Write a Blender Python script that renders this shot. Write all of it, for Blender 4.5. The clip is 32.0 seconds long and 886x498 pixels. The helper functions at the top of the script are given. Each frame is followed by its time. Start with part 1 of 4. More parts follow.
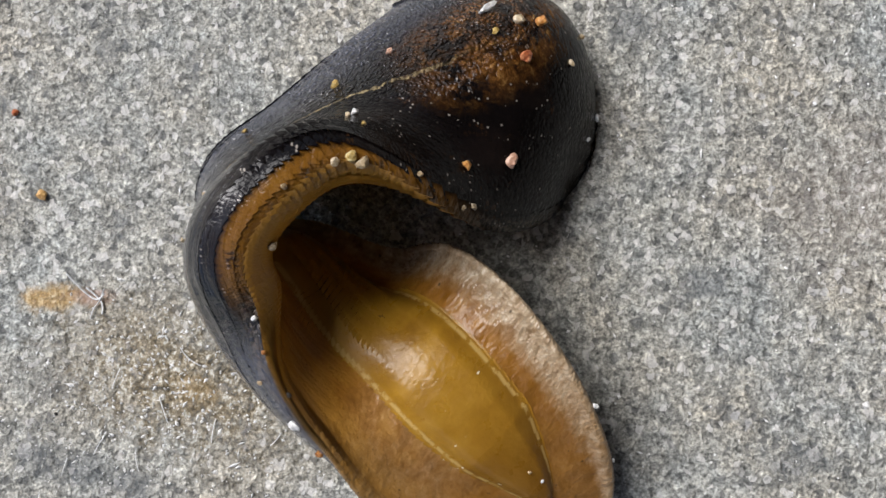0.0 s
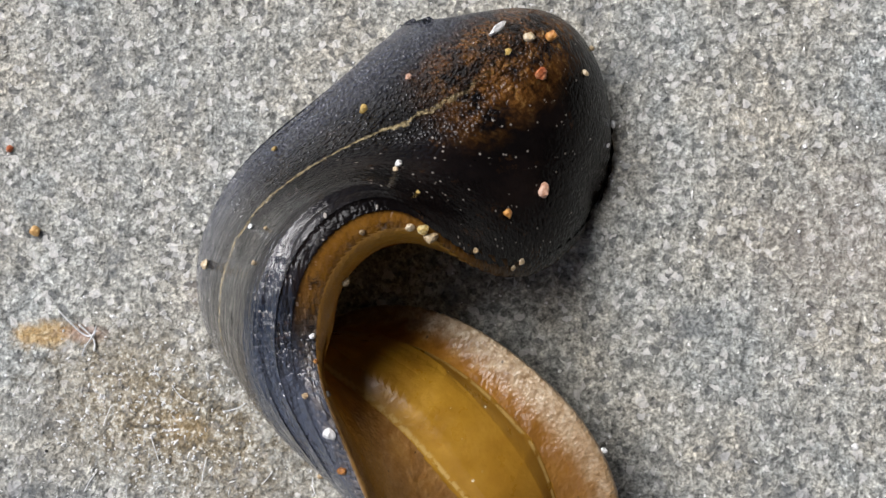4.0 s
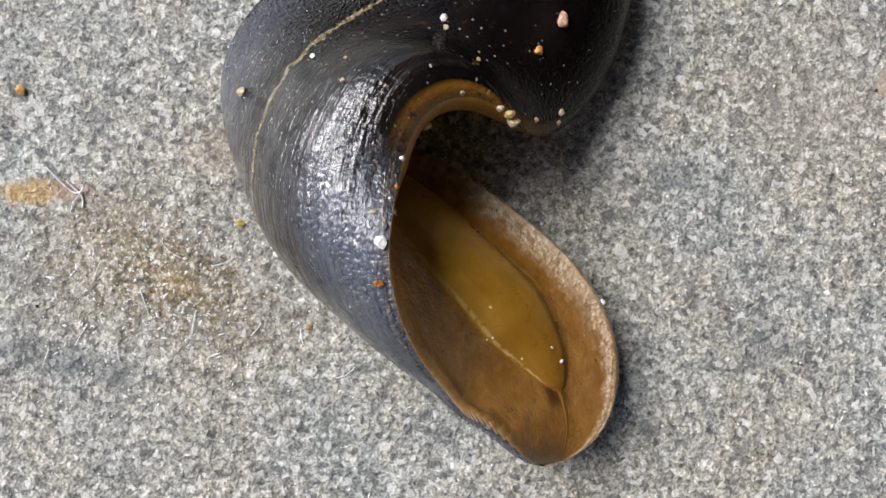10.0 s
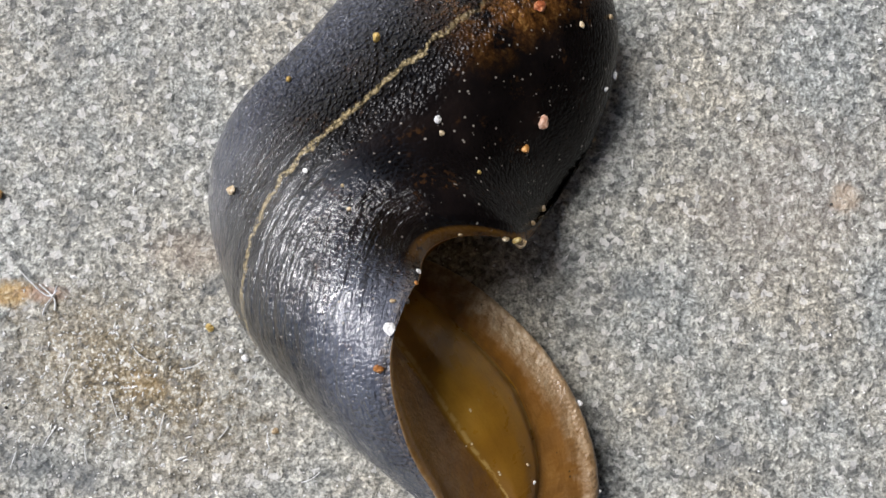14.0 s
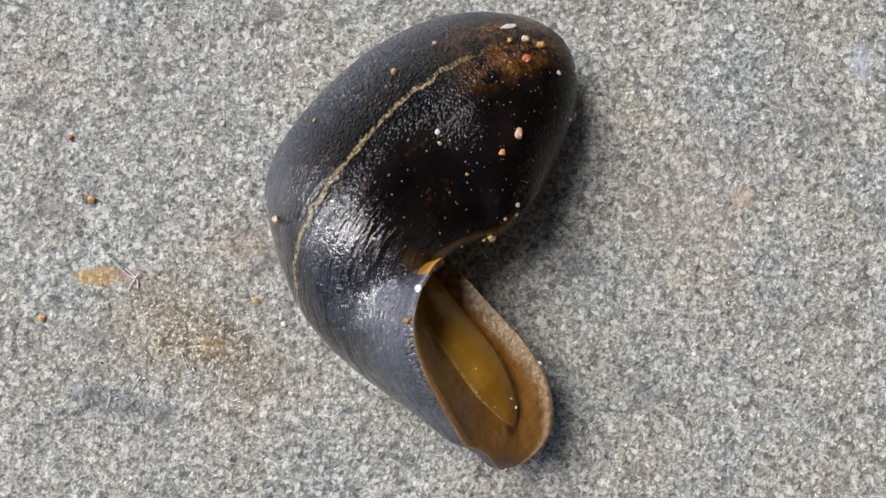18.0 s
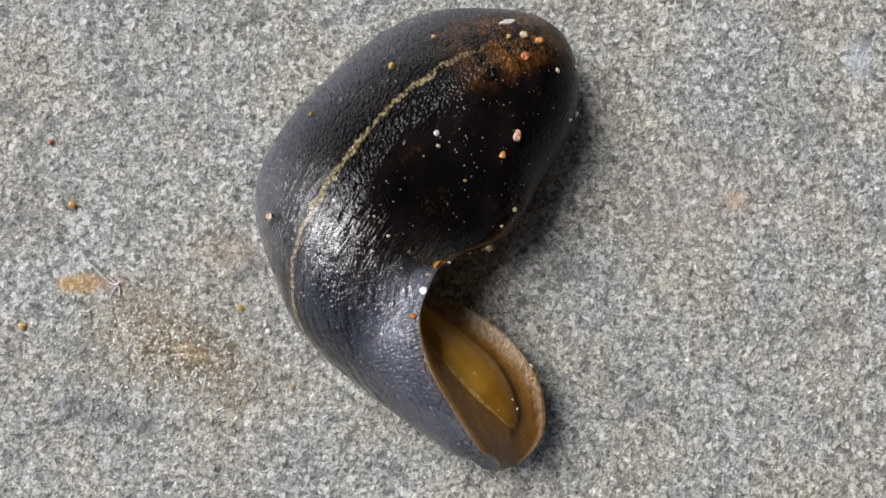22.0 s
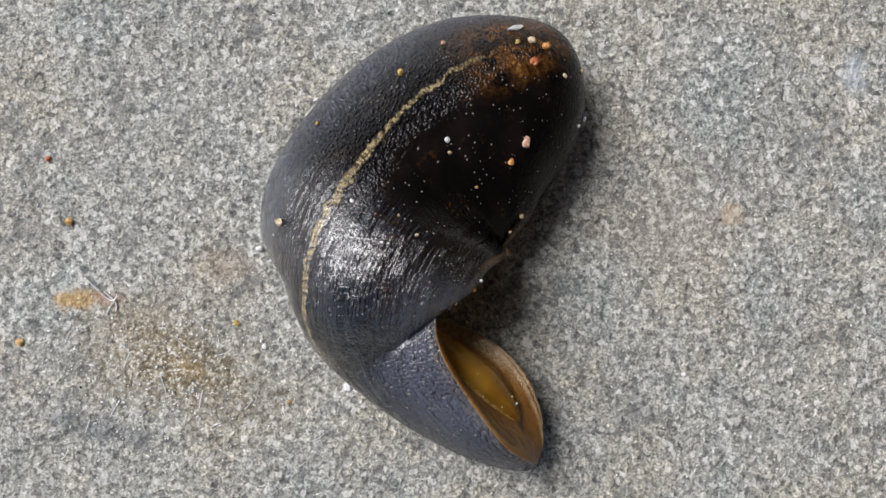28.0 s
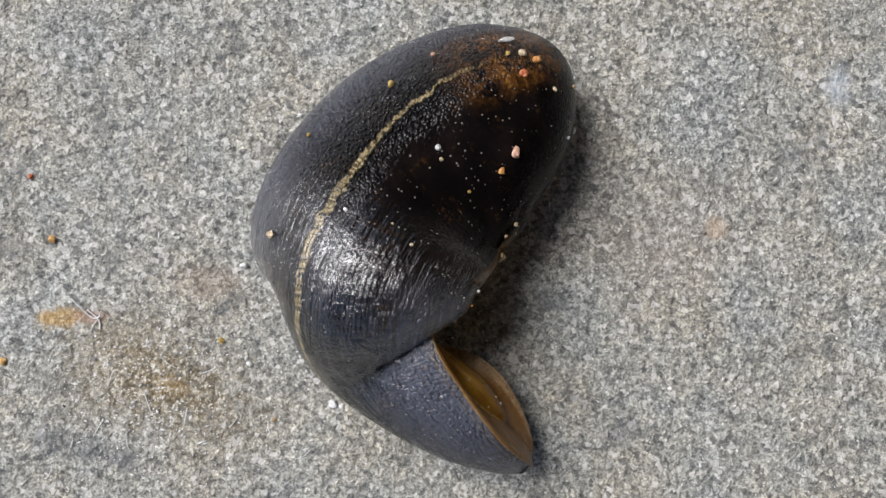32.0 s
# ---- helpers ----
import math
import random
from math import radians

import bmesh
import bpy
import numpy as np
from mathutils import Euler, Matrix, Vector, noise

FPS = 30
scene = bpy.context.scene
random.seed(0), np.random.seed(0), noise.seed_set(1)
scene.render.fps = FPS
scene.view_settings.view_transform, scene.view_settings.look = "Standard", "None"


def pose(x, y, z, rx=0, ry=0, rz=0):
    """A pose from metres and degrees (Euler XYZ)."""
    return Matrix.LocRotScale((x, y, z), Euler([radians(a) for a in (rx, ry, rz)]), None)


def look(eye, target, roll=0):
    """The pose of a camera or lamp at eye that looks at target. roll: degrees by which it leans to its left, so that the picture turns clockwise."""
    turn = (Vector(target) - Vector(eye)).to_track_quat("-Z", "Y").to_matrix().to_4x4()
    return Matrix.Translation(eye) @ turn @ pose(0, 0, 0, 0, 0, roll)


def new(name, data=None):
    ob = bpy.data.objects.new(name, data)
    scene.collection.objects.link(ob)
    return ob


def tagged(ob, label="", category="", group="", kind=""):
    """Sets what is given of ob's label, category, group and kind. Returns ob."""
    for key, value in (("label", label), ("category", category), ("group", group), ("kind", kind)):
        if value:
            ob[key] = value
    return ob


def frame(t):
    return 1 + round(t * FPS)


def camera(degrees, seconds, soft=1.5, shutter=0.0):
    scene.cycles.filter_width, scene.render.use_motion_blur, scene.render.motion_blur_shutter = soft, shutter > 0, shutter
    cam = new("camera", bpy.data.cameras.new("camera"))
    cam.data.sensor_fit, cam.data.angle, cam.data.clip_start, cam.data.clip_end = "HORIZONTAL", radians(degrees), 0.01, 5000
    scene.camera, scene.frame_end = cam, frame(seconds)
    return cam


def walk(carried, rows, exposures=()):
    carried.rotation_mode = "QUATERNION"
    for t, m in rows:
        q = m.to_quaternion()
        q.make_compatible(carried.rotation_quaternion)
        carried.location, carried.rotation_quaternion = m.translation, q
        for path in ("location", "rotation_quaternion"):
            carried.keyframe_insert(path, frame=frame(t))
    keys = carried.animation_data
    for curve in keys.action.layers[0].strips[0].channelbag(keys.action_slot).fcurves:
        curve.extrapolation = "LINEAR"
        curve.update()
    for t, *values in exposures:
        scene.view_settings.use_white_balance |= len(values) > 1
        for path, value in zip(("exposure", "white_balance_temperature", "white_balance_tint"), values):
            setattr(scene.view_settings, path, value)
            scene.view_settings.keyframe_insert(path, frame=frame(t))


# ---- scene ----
cam = camera(56.0, 32.0)
walk(cam, [
    (0.0, pose(-0.00745, 0.01464, 0.05321, 3.03, 1.02, -0.01)),
    (0.5, pose(-0.00754, 0.01489, 0.05321, 3.15, 0.76, 0.10)),
    (1.0, pose(-0.00742, 0.01509, 0.05319, 3.26, 0.83, 0.17)),
    (1.5, pose(-0.00741, 0.01510, 0.05329, 3.31, 0.68, 0.04)),
    (2.0, pose(-0.00700, 0.01427, 0.05318, 3.26, 0.80, -0.03)),
    (2.5, pose(-0.00709, 0.01432, 0.05307, 3.35, 0.68, 0.03)),
    (3.0, pose(-0.00740, 0.01488, 0.05307, 3.42, 0.55, 0.26)),
    (3.5, pose(-0.00735, 0.01642, 0.05349, 3.63, 0.53, 0.40)),
    (5.5, pose(-0.00758, 0.01591, 0.05361, 3.98, 0.82, 0.01)),
    (6.0, pose(-0.00740, 0.01543, 0.05327, 3.87, 0.88, 0.12)),
    (6.5, pose(-0.00725, 0.01506, 0.05297, 3.50, 0.80, 0.08)),
    (7.0, pose(-0.00718, 0.01376, 0.05262, 3.23, 0.71, -0.04)),
    (7.5, pose(-0.00759, 0.01227, 0.05229, 2.95, 0.51, 0.12)),
    (8.0, pose(-0.00760, 0.01219, 0.05227, 2.88, 0.54, -0.03)),
    (8.5, pose(-0.00739, 0.01197, 0.05240, 2.98, 0.77, -0.13)),
    (9.0, pose(-0.00781, 0.00855, 0.05397, 2.64, 0.35, -0.36)),
    (9.5, pose(-0.00741, 0.00824, 0.05408, 2.54, -0.04, -0.26)),
    (10.0, pose(-0.00750, 0.00846, 0.05414, 2.22, -0.64, -0.20)),
    (10.5, pose(-0.00704, 0.00898, 0.05412, 2.06, -0.61, -0.33)),
    (11.0, pose(-0.00700, 0.00898, 0.05406, 2.21, -0.55, -0.31)),
    (11.5, pose(-0.00608, 0.01108, 0.05440, 3.00, -0.52, -0.26)),
    (12.0, pose(-0.00575, 0.01244, 0.05508, 3.40, -0.80, -0.28)),
    (12.5, pose(-0.00502, 0.01430, 0.05613, 4.12, -1.05, -0.30)),
    (13.0, pose(-0.00489, 0.01502, 0.05649, 4.43, -1.30, -0.09)),
    (13.5, pose(-0.00522, 0.01470, 0.05628, 4.54, -1.39, 0.00)),
    (14.0, pose(-0.00592, 0.01326, 0.05563, 4.47, -1.30, 0.49)),
    (14.5, pose(-0.00530, 0.01462, 0.05614, 4.76, -1.57, 0.35)),
    (16.5, pose(-0.00675, 0.01495, 0.06903, 3.28, -1.94, 0.45)),
    (17.0, pose(-0.00649, 0.01387, 0.07251, 3.94, -1.98, 0.30)),
    (17.5, pose(-0.00623, 0.01224, 0.07299, 3.59, -1.76, -0.17)),
    (18.0, pose(-0.00658, 0.01241, 0.07276, 3.44, -2.10, 0.05)),
    (18.5, pose(-0.00670, 0.01240, 0.07280, 3.37, -2.17, 0.23)),
    (19.0, pose(-0.00660, 0.01289, 0.07152, 3.14, -2.14, 0.24)),
    (19.5, pose(-0.00614, 0.01287, 0.07151, 3.21, -1.87, 0.12)),
    (20.0, pose(-0.00613, 0.01287, 0.07125, 3.19, -1.93, 0.06)),
    (20.5, pose(-0.00536, 0.01295, 0.07140, 3.06, -1.98, -0.23)),
    (21.0, pose(-0.00529, 0.01288, 0.07135, 3.18, -1.95, -0.21)),
    (21.5, pose(-0.00491, 0.01325, 0.07147, 3.09, -1.75, -0.20)),
    (22.0, pose(-0.00495, 0.01312, 0.07138, 3.29, -1.69, -0.18)),
    (22.5, pose(-0.00508, 0.01325, 0.07127, 3.30, -1.75, -0.17)),
    (23.0, pose(-0.00479, 0.01311, 0.07140, 3.30, -1.73, -0.19)),
    (23.5, pose(-0.00488, 0.01281, 0.07136, 3.06, -1.89, -0.26)),
    (24.0, pose(-0.00495, 0.01288, 0.07135, 3.08, -1.85, -0.22)),
    (24.5, pose(-0.00503, 0.01304, 0.07144, 3.10, -1.72, -0.26)),
    (25.0, pose(-0.00509, 0.01319, 0.07143, 3.31, -1.61, -0.16)),
    (25.5, pose(-0.00502, 0.01413, 0.07174, 3.24, -1.69, -0.18)),
    (27.5, pose(-0.00396, 0.01390, 0.07182, 3.36, -1.23, -0.46)),
    (28.0, pose(-0.00419, 0.01419, 0.07159, 3.45, -1.37, -0.33)),
    (28.5, pose(-0.00413, 0.01435, 0.07138, 3.43, -1.56, -0.25)),
    (29.0, pose(-0.00406, 0.01407, 0.07146, 3.22, -1.80, -0.43)),
    (29.5, pose(-0.00405, 0.01403, 0.07148, 3.25, -1.78, -0.43)),
    (30.0, pose(-0.00414, 0.01429, 0.07157, 3.25, -1.78, -0.37)),
    (30.5, pose(-0.00386, 0.01424, 0.07144, 3.45, -1.75, -0.42)),
    (31.0, pose(-0.00394, 0.01453, 0.07154, 3.36, -1.77, -0.39)),
    (31.5, pose(-0.00330, 0.01486, 0.07147, 3.74, -1.60, -0.60)),
    (32.0, pose(-0.00335, 0.01510, 0.07150, 3.80, -1.71, -0.70)),
], exposures=[(0.0, 0.98, 5950, 12), (3.0, 1.03, 5950, 12), (6.0, 1.12, 5950, 12), (14.0, 1.10, 5950, 12), (17.0, 1.12, 5950, 12), (19.0, 0.94, 5950, 12), (32.0, 0.94, 5950, 12)])

# ---------- light ----------
world = bpy.data.worlds.new("sky")
scene.world = world
world.use_nodes = True
wn = world.node_tree
sky = wn.nodes.new("ShaderNodeTexSky")
sky.sky_type, sky.sun_disc = "NISHITA", False
sky.sun_elevation, sky.sun_rotation = radians(52), radians(303)
sky.air_density, sky.dust_density, sky.ozone_density = 1.0, 3.2, 1.0
wn.links.new(sky.outputs[0], wn.nodes["Background"].inputs[0])
wn.nodes["Background"].inputs[1].default_value = 0.065

sun = new("sun", bpy.data.lights.new("sun", "SUN"))
sun.data.energy, sun.data.angle, sun.data.color = 1.8, radians(32), (1.0, 0.95, 0.87)
sun.matrix_world = look((-0.85, 0.55, 1.30), (0, 0, 0))

# ---------- materials ----------
MM = 0.001


class Nodes:
    """Short hand for building a node material."""

    def __init__(self, name):
        self.mat = bpy.data.materials.new(name)
        self.mat.use_nodes = True
        self.t = self.mat.node_tree
        self.out = self.t.nodes["Principled BSDF"]

    def n(self, kind, **links):
        node = self.t.nodes.new("ShaderNode" + kind)
        for key, value in links.items():
            self.put(node.inputs[key], value)
        return node

    def put(self, socket, value):
        if isinstance(value, bpy.types.NodeSocket):
            self.t.links.new(value, socket)
        else:
            socket.default_value = value

    def attr(self, name):
        node = self.n("Attribute")
        node.attribute_name = name
        return node.outputs["Vector"]

    def split(self, vector):
        return self.n("SeparateXYZ", Vector=vector).outputs

    def math(self, op, a, b=0.0, clamp=False):
        node = self.n("Math")
        node.operation, node.use_clamp = op, clamp
        self.put(node.inputs[0], a)
        self.put(node.inputs[1], b)
        return node.outputs[0]

    def mul(self, v, x, y, z):
        node = self.n("VectorMath")
        node.operation = "MULTIPLY"
        self.put(node.inputs[0], v)
        node.inputs[1].default_value = (x, y, z)
        return node.outputs[0]

    def warp(self, v, scale, amount):
        """v shifted by a coloured noise."""
        noise_node = self.n("TexNoise", Vector=v, Scale=scale)
        a = self.n("VectorMath")
        a.operation = "SUBTRACT"
        self.put(a.inputs[0], noise_node.outputs["Color"])
        a.inputs[1].default_value = (0.5, 0.5, 0.5)
        b = self.n("VectorMath")
        b.operation = "MULTIPLY_ADD"
        self.put(b.inputs[0], a.outputs[0])
        b.inputs[1].default_value = (amount, amount, amount)
        self.put(b.inputs[2], v)
        return b.outputs[0]

    def noise(self, v, scale, detail=3.0, rough=0.55):
        return self.n("TexNoise", Vector=v, Scale=scale, Detail=detail, Roughness=rough).outputs[0]

    def cells(self, v, scale, feature="F1", out="Distance", random=1.0):
        node = self.t.nodes.new("ShaderNodeTexVoronoi")
        node.feature = feature
        self.put(node.inputs["Vector"], v)
        self.put(node.inputs["Scale"], scale)
        self.put(node.inputs["Randomness"], random)
        return node.outputs[out]

    def step(self, value, lo, hi, a=0.0, b=1.0):
        node = self.n("MapRange")
        node.interpolation_type = "SMOOTHSTEP"
        for i, x in enumerate((value, lo, hi, a, b)):
            self.put(node.inputs[i], x)
        return node.outputs[0]

    def mix(self, f, a, b, mode="MIX"):
        node = self.t.nodes.new("ShaderNodeMix")
        node.data_type, node.blend_type = "RGBA", mode
        self.put(node.inputs[0], f)
        self.put(node.inputs[6], (*a, 1.0) if isinstance(a, tuple) else a)
        self.put(node.inputs[7], (*b, 1.0) if isinstance(b, tuple) else b)
        return node.outputs[2]

    def ramp(self, value, stops):
        node = self.n("ValToRGB", Fac=value)
        el = node.color_ramp.elements
        while len(el) < len(stops):
            el.new(0.5)
        for e, (p, c) in zip(el, stops):
            e.position, e.color = p, (*c, 1.0)
        return node.outputs[0]

    def bump(self, height, distance, normal=None, strength=1.0):
        node = self.n("Bump", Height=height, Distance=distance, Strength=strength)
        if normal is not None:
            self.put(node.inputs["Normal"], normal)
        return node.outputs[0]

    def end(self, color, rough, normal=None, spec=0.5):
        self.put(self.out.inputs["Base Color"], color)
        self.put(self.out.inputs["Roughness"], rough)
        self.put(self.out.inputs["Specular IOR Level"], spec)
        if normal is not None:
            self.put(self.out.inputs["Normal"], normal)
        return self.mat


def patch(k, p, x, y, rx, ry, turn=0.0, edge=0.5, ragged=0.35):
    """A soft stain with a ragged outline, in millimetres of the ground."""
    q = k.n("Mapping", Vector=p)
    q.vector_type = "TEXTURE"
    q.inputs["Location"].default_value = (x, y, 0)
    q.inputs["Rotation"].default_value = (0, 0, radians(turn))
    q.inputs["Scale"].default_value = (rx, ry, 1)
    flat = k.mul(q.outputs[0], 1, 1, 0)
    length = k.n("VectorMath")
    length.operation = "LENGTH"
    k.put(length.inputs[0], flat)
    r = k.math("ADD", length.outputs["Value"], k.math("MULTIPLY", k.math("SUBTRACT", k.noise(p, 0.9, 5, 0.7), 0.5), ragged * 4))
    return k.step(r, 1.0 + edge * 0.5, 1.0 - edge, 0.0, 1.0)


def stone_material():
    k = Nodes("weathered_stone")
    geo = k.n("NewGeometry")
    p = k.mul(geo.outputs["Position"], 1000, 1000, 1000)
    pw = k.warp(p, 1.6, 0.5)
    fine = k.noise(pw, 2.6, 4, 0.62)
    mid = k.noise(pw, 0.9, 4, 0.6)
    broad = k.noise(p, 0.11, 3, 0.55)
    base = k.ramp(fine, [(0.30, (0.10, 0.10, 0.093)), (0.44, (0.27, 0.264, 0.245)), (0.56, (0.42, 0.41, 0.38)), (0.72, (0.66, 0.65, 0.615))])
    tone = k.ramp(mid, [(0.33, (0.62, 0.63, 0.62)), (0.5, (1.0, 1.0, 0.98)), (0.7, (1.22, 1.2, 1.14))])
    c = k.mix(1.0, base, tone, "MULTIPLY")
    tiny = k.ramp(k.noise(p, 5.5, 3, 0.6), [(0.32, (0.42, 0.43, 0.43)), (0.5, (1.0, 1.0, 1.0)), (0.68, (1.5, 1.5, 1.47))])
    c = k.mix(0.85, c, tiny, "MULTIPLY")
    warm = k.ramp(broad, [(0.35, (0.92, 0.97, 1.0)), (0.65, (1.04, 1.0, 0.92))])
    c = k.mix(1.0, c, warm, "MULTIPLY")
    # single mineral grains, dark and pale
    seed = k.cells(pw, 2.3, "F1", "Color")
    sc = k.split(seed)
    c = k.mix(k.step(sc[0], 0.86, 0.93, 0, 0.55), c, (0.055, 0.058, 0.062))
    c = k.mix(k.step(sc[1], 0.9, 0.95, 0, 0.6), c, (0.70, 0.68, 0.64))
    # blue-grey blotches of several millimetres
    blot = k.noise(k.warp(p, 0.35, 3.0), 0.22, 3, 0.5)
    c = k.mix(k.step(blot, 0.60, 0.70, 0, 0.5), c, (0.12, 0.13, 0.135))
    for x, y, rx, ry in ((8.2, 15.2, 1.6, 1.2), (4.0, 31.8, 2.2, 1.5), (-28.0, 2.35, 1.5, 1.0), (-34.2, 4.3, 2.2, 1.2), (-31.5, 3.4, 2.0, 1.2), (29.8, 27.8, 2.0, 1.4), (14.0, 4.0, 2.5, 1.5), (-33.0, 8.8, 1.8, 1.1)):
        c = k.mix(k.math("MULTIPLY", patch(k, p, x, y, rx, ry, 0, 0.6), 0.5), c, (0.10, 0.11, 0.115))
    # rust and moss-brown stains
    rust = k.ramp(k.noise(p, 3.0, 4, 0.65), [(0.32, (0.20, 0.11, 0.03)), (0.52, (0.46, 0.29, 0.09)), (0.68, (0.70, 0.54, 0.30))])
    c = k.mix(k.math("MULTIPLY", patch(k, p, -33.7, 14.3, 2.1, 0.95, 2, 0.6, 0.42), 0.85), c, rust)
    c = k.mix(k.math("MULTIPLY", patch(k, p, -30.9, 14.4, 1.6, 0.6, 0, 0.6), 0.4), c, (0.5, 0.26, 0.17))
    brown = k.ramp(k.noise(p, 2.4, 4, 0.7), [(0.36, (0.035, 0.028, 0.018)), (0.48, (0.17, 0.125, 0.06)), (0.56, (0.36, 0.30, 0.19)), (0.64, (0.74, 0.72, 0.64))])
    c = k.mix(k.math("MULTIPLY", patch(k, p, -25.0, 8.8, 9.0, 4.6, -22, 0.9, 0.45), 0.85), c, brown)
    c = k.mix(k.math("MULTIPLY", patch(k, p, -24.2, 8.4, 1.6, 1.0, -15, 0.9, 0.6), 0.4), c, (0.38, 0.25, 0.09))
    c = k.mix(k.math("MULTIPLY", patch(k, p, -21.3, 17.2, 3.2, 1.6, 0, 0.9, 0.5), 0.3), c, (0.24, 0.15, 0.09))
    c = k.mix(k.math("MULTIPLY", patch(k, p, 22.7, 21.4, 1.1, 1.2, 0, 0.5, 0.2), 0.55), c, (0.52, 0.40, 0.28))
    c = k.mix(k.math("MULTIPLY", patch(k, p, 19.0, 21.0, 7.0, 5.0, 20, 1.0, 0.5), 0.2), c, (0.40, 0.30, 0.22))
    c = k.mix(k.math("MULTIPLY", patch(k, p, 34.0, 33.9, 1.2, 2.0, 0, 0.9, 0.4), 0.5), c, (0.56, 0.62, 0.68))
    rough = k.step(fine, 0.3, 0.75, 0.75, 0.5)
    nb = k.bump(mid, 0.00035, None, 0.8)
    nb = k.bump(fine, 0.00022, nb, 0.9)
    nb = k.bump(k.cells(pw, 3.2), 0.00010, nb, 0.7)
    return k.end(c, rough, nb, 0.35)


def grit_material(name, dark, mid, light, rough=0.45):
    k = Nodes(name)
    tex = k.n("TexCoord").outputs["Object"]
    p = k.mul(tex, 1000, 1000, 1000)
    info = k.n("ObjectInfo").outputs["Random"]
    v = k.math("ADD", k.noise(p, 3.5, 4, 0.65), k.math("MULTIPLY", k.math("SUBTRACT", info, 0.5), 0.16))
    c = k.ramp(v, [(0.33, dark), (0.5, mid), (0.68, light)])
    return k.end(c, rough, k.bump(k.noise(p, 6.0, 3), 0.00008, None, 0.8))


def back_material():
    """Slate-black wet skin: papillae, lengthwise wrinkles, a pale seam, rusty bloom at the head and pepper dots."""
    k = Nodes("wet_black_skin")
    rest, body = k.attr("rest"), k.attr("body")
    s, arc, mmx = k.split(body)
    q = k.warp(rest, 1.3, 0.35)
    tone = k.noise(rest, 0.32, 4, 0.6)
    c = k.ramp(tone, [(0.3, (0.0025, 0.002, 0.002)), (0.5, (0.0045, 0.0035, 0.0035)), (0.72, (0.011, 0.0075, 0.0065))])
    # slate flanks, lightened lavender-grey for the sky's sheen, towards both edges and the tail
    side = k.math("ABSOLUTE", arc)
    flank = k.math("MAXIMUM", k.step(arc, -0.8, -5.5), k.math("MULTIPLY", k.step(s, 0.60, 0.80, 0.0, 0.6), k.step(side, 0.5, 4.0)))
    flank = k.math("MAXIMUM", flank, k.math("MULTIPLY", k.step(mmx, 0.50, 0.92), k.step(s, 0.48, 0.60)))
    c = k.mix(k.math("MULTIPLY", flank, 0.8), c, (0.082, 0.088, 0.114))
    # rusty bloom near the head
    bloom = k.math("MULTIPLY", k.math("MULTIPLY", k.step(s, 0.25, 0.15), k.step(s, 0.035, 0.07)), k.math("MULTIPLY", k.step(arc, -3.4, -1.8), k.step(arc, 3.2, 1.0)))
    bloom = k.math("MULTIPLY", bloom, k.step(k.noise(rest, 0.75, 5, 0.65), 0.36, 0.58))
    rusty = k.ramp(k.noise(rest, 2.2, 4, 0.7), [(0.35, (0.035, 0.014, 0.003)), (0.55, (0.15, 0.060, 0.011)), (0.72, (0.38, 0.21, 0.06))])
    c = k.mix(k.math("MULTIPLY", bloom, 0.8), c, rusty)
    spots = k.math("MULTIPLY", k.step(k.noise(rest, 0.5, 4, 0.6), 0.55, 0.66), k.step(k.noise(rest, 3.2, 3, 0.6), 0.52, 0.62))
    c = k.mix(k.math("MULTIPLY", spots, 0.3), c, (0.10, 0.045, 0.014))
    # pale broken seam down the middle of the back
    wob = k.math("ADD", arc, k.math("MULTIPLY", k.math("SUBTRACT", k.noise(rest, 0.9, 3, 0.6), 0.5), 0.9))
    seam = k.math("MULTIPLY", k.step(k.math("ABSOLUTE", wob), k.step(s, 0.2, 0.5, 0.15, 0.24), 0.05), k.step(s, 0.13, 0.28, 0.0, 1.0))
    seam = k.math("MULTIPLY", seam, k.step(k.noise(rest, 3.4, 4, 0.75), 0.36, 0.56))
    c = k.mix(k.math("MULTIPLY", seam, 0.85), c, (0.42, 0.33, 0.17))
    # pepper of pale dots
    dot = k.cells(k.warp(rest, 2.0, 0.25), 1.3)
    pick = k.split(k.cells(k.warp(rest, 2.0, 0.25), 1.3, "F1", "Color"))
    size = k.step(pick[0], 0.35, 1.0, 0.0, 0.10)
    here = k.math("MULTIPLY", k.step(k.math("SUBTRACT", dot, size), 0.03, 0.0), k.step(pick[1], 0.42, 0.46))
    where = k.math("MAXIMUM", k.step(arc, -0.5, 2.0), k.step(s, 0.55, 0.7))
    c = k.mix(k.math("MULTIPLY", k.math("MULTIPLY", here, where), 0.7), c, (0.40, 0.36, 0.31))
    fine_dot = k.cells(rest, 2.2)
    fine_pick = k.split(k.cells(rest, 2.2, "F1", "Color"))
    fd = k.math("MULTIPLY", k.step(fine_dot, k.step(s, 0.55, 0.70, 0.19, 0.25), 0.09), k.step(fine_pick[2], 0.60, 0.66))
    c = k.mix(k.math("MULTIPLY", k.math("MULTIPLY", fd, where), 0.7), c, (0.34, 0.30, 0.26))
    # frayed light edge
    rim = k.math("MULTIPLY", k.step(mmx, 0.984, 1.0), k.step(k.noise(rest, 3.6, 3, 0.7), 0.42, 0.58))
    c = k.mix(k.math("MULTIPLY", rim, 0.4), c, (0.24, 0.19, 0.14))
    # amber lip where the edge curls over
    lip = k.math("MULTIPLY", k.step(mmx, 0.976, 0.992), k.math("MULTIPLY", k.step(s, 0.22, 0.32), k.step(s, 0.53, 0.45)))
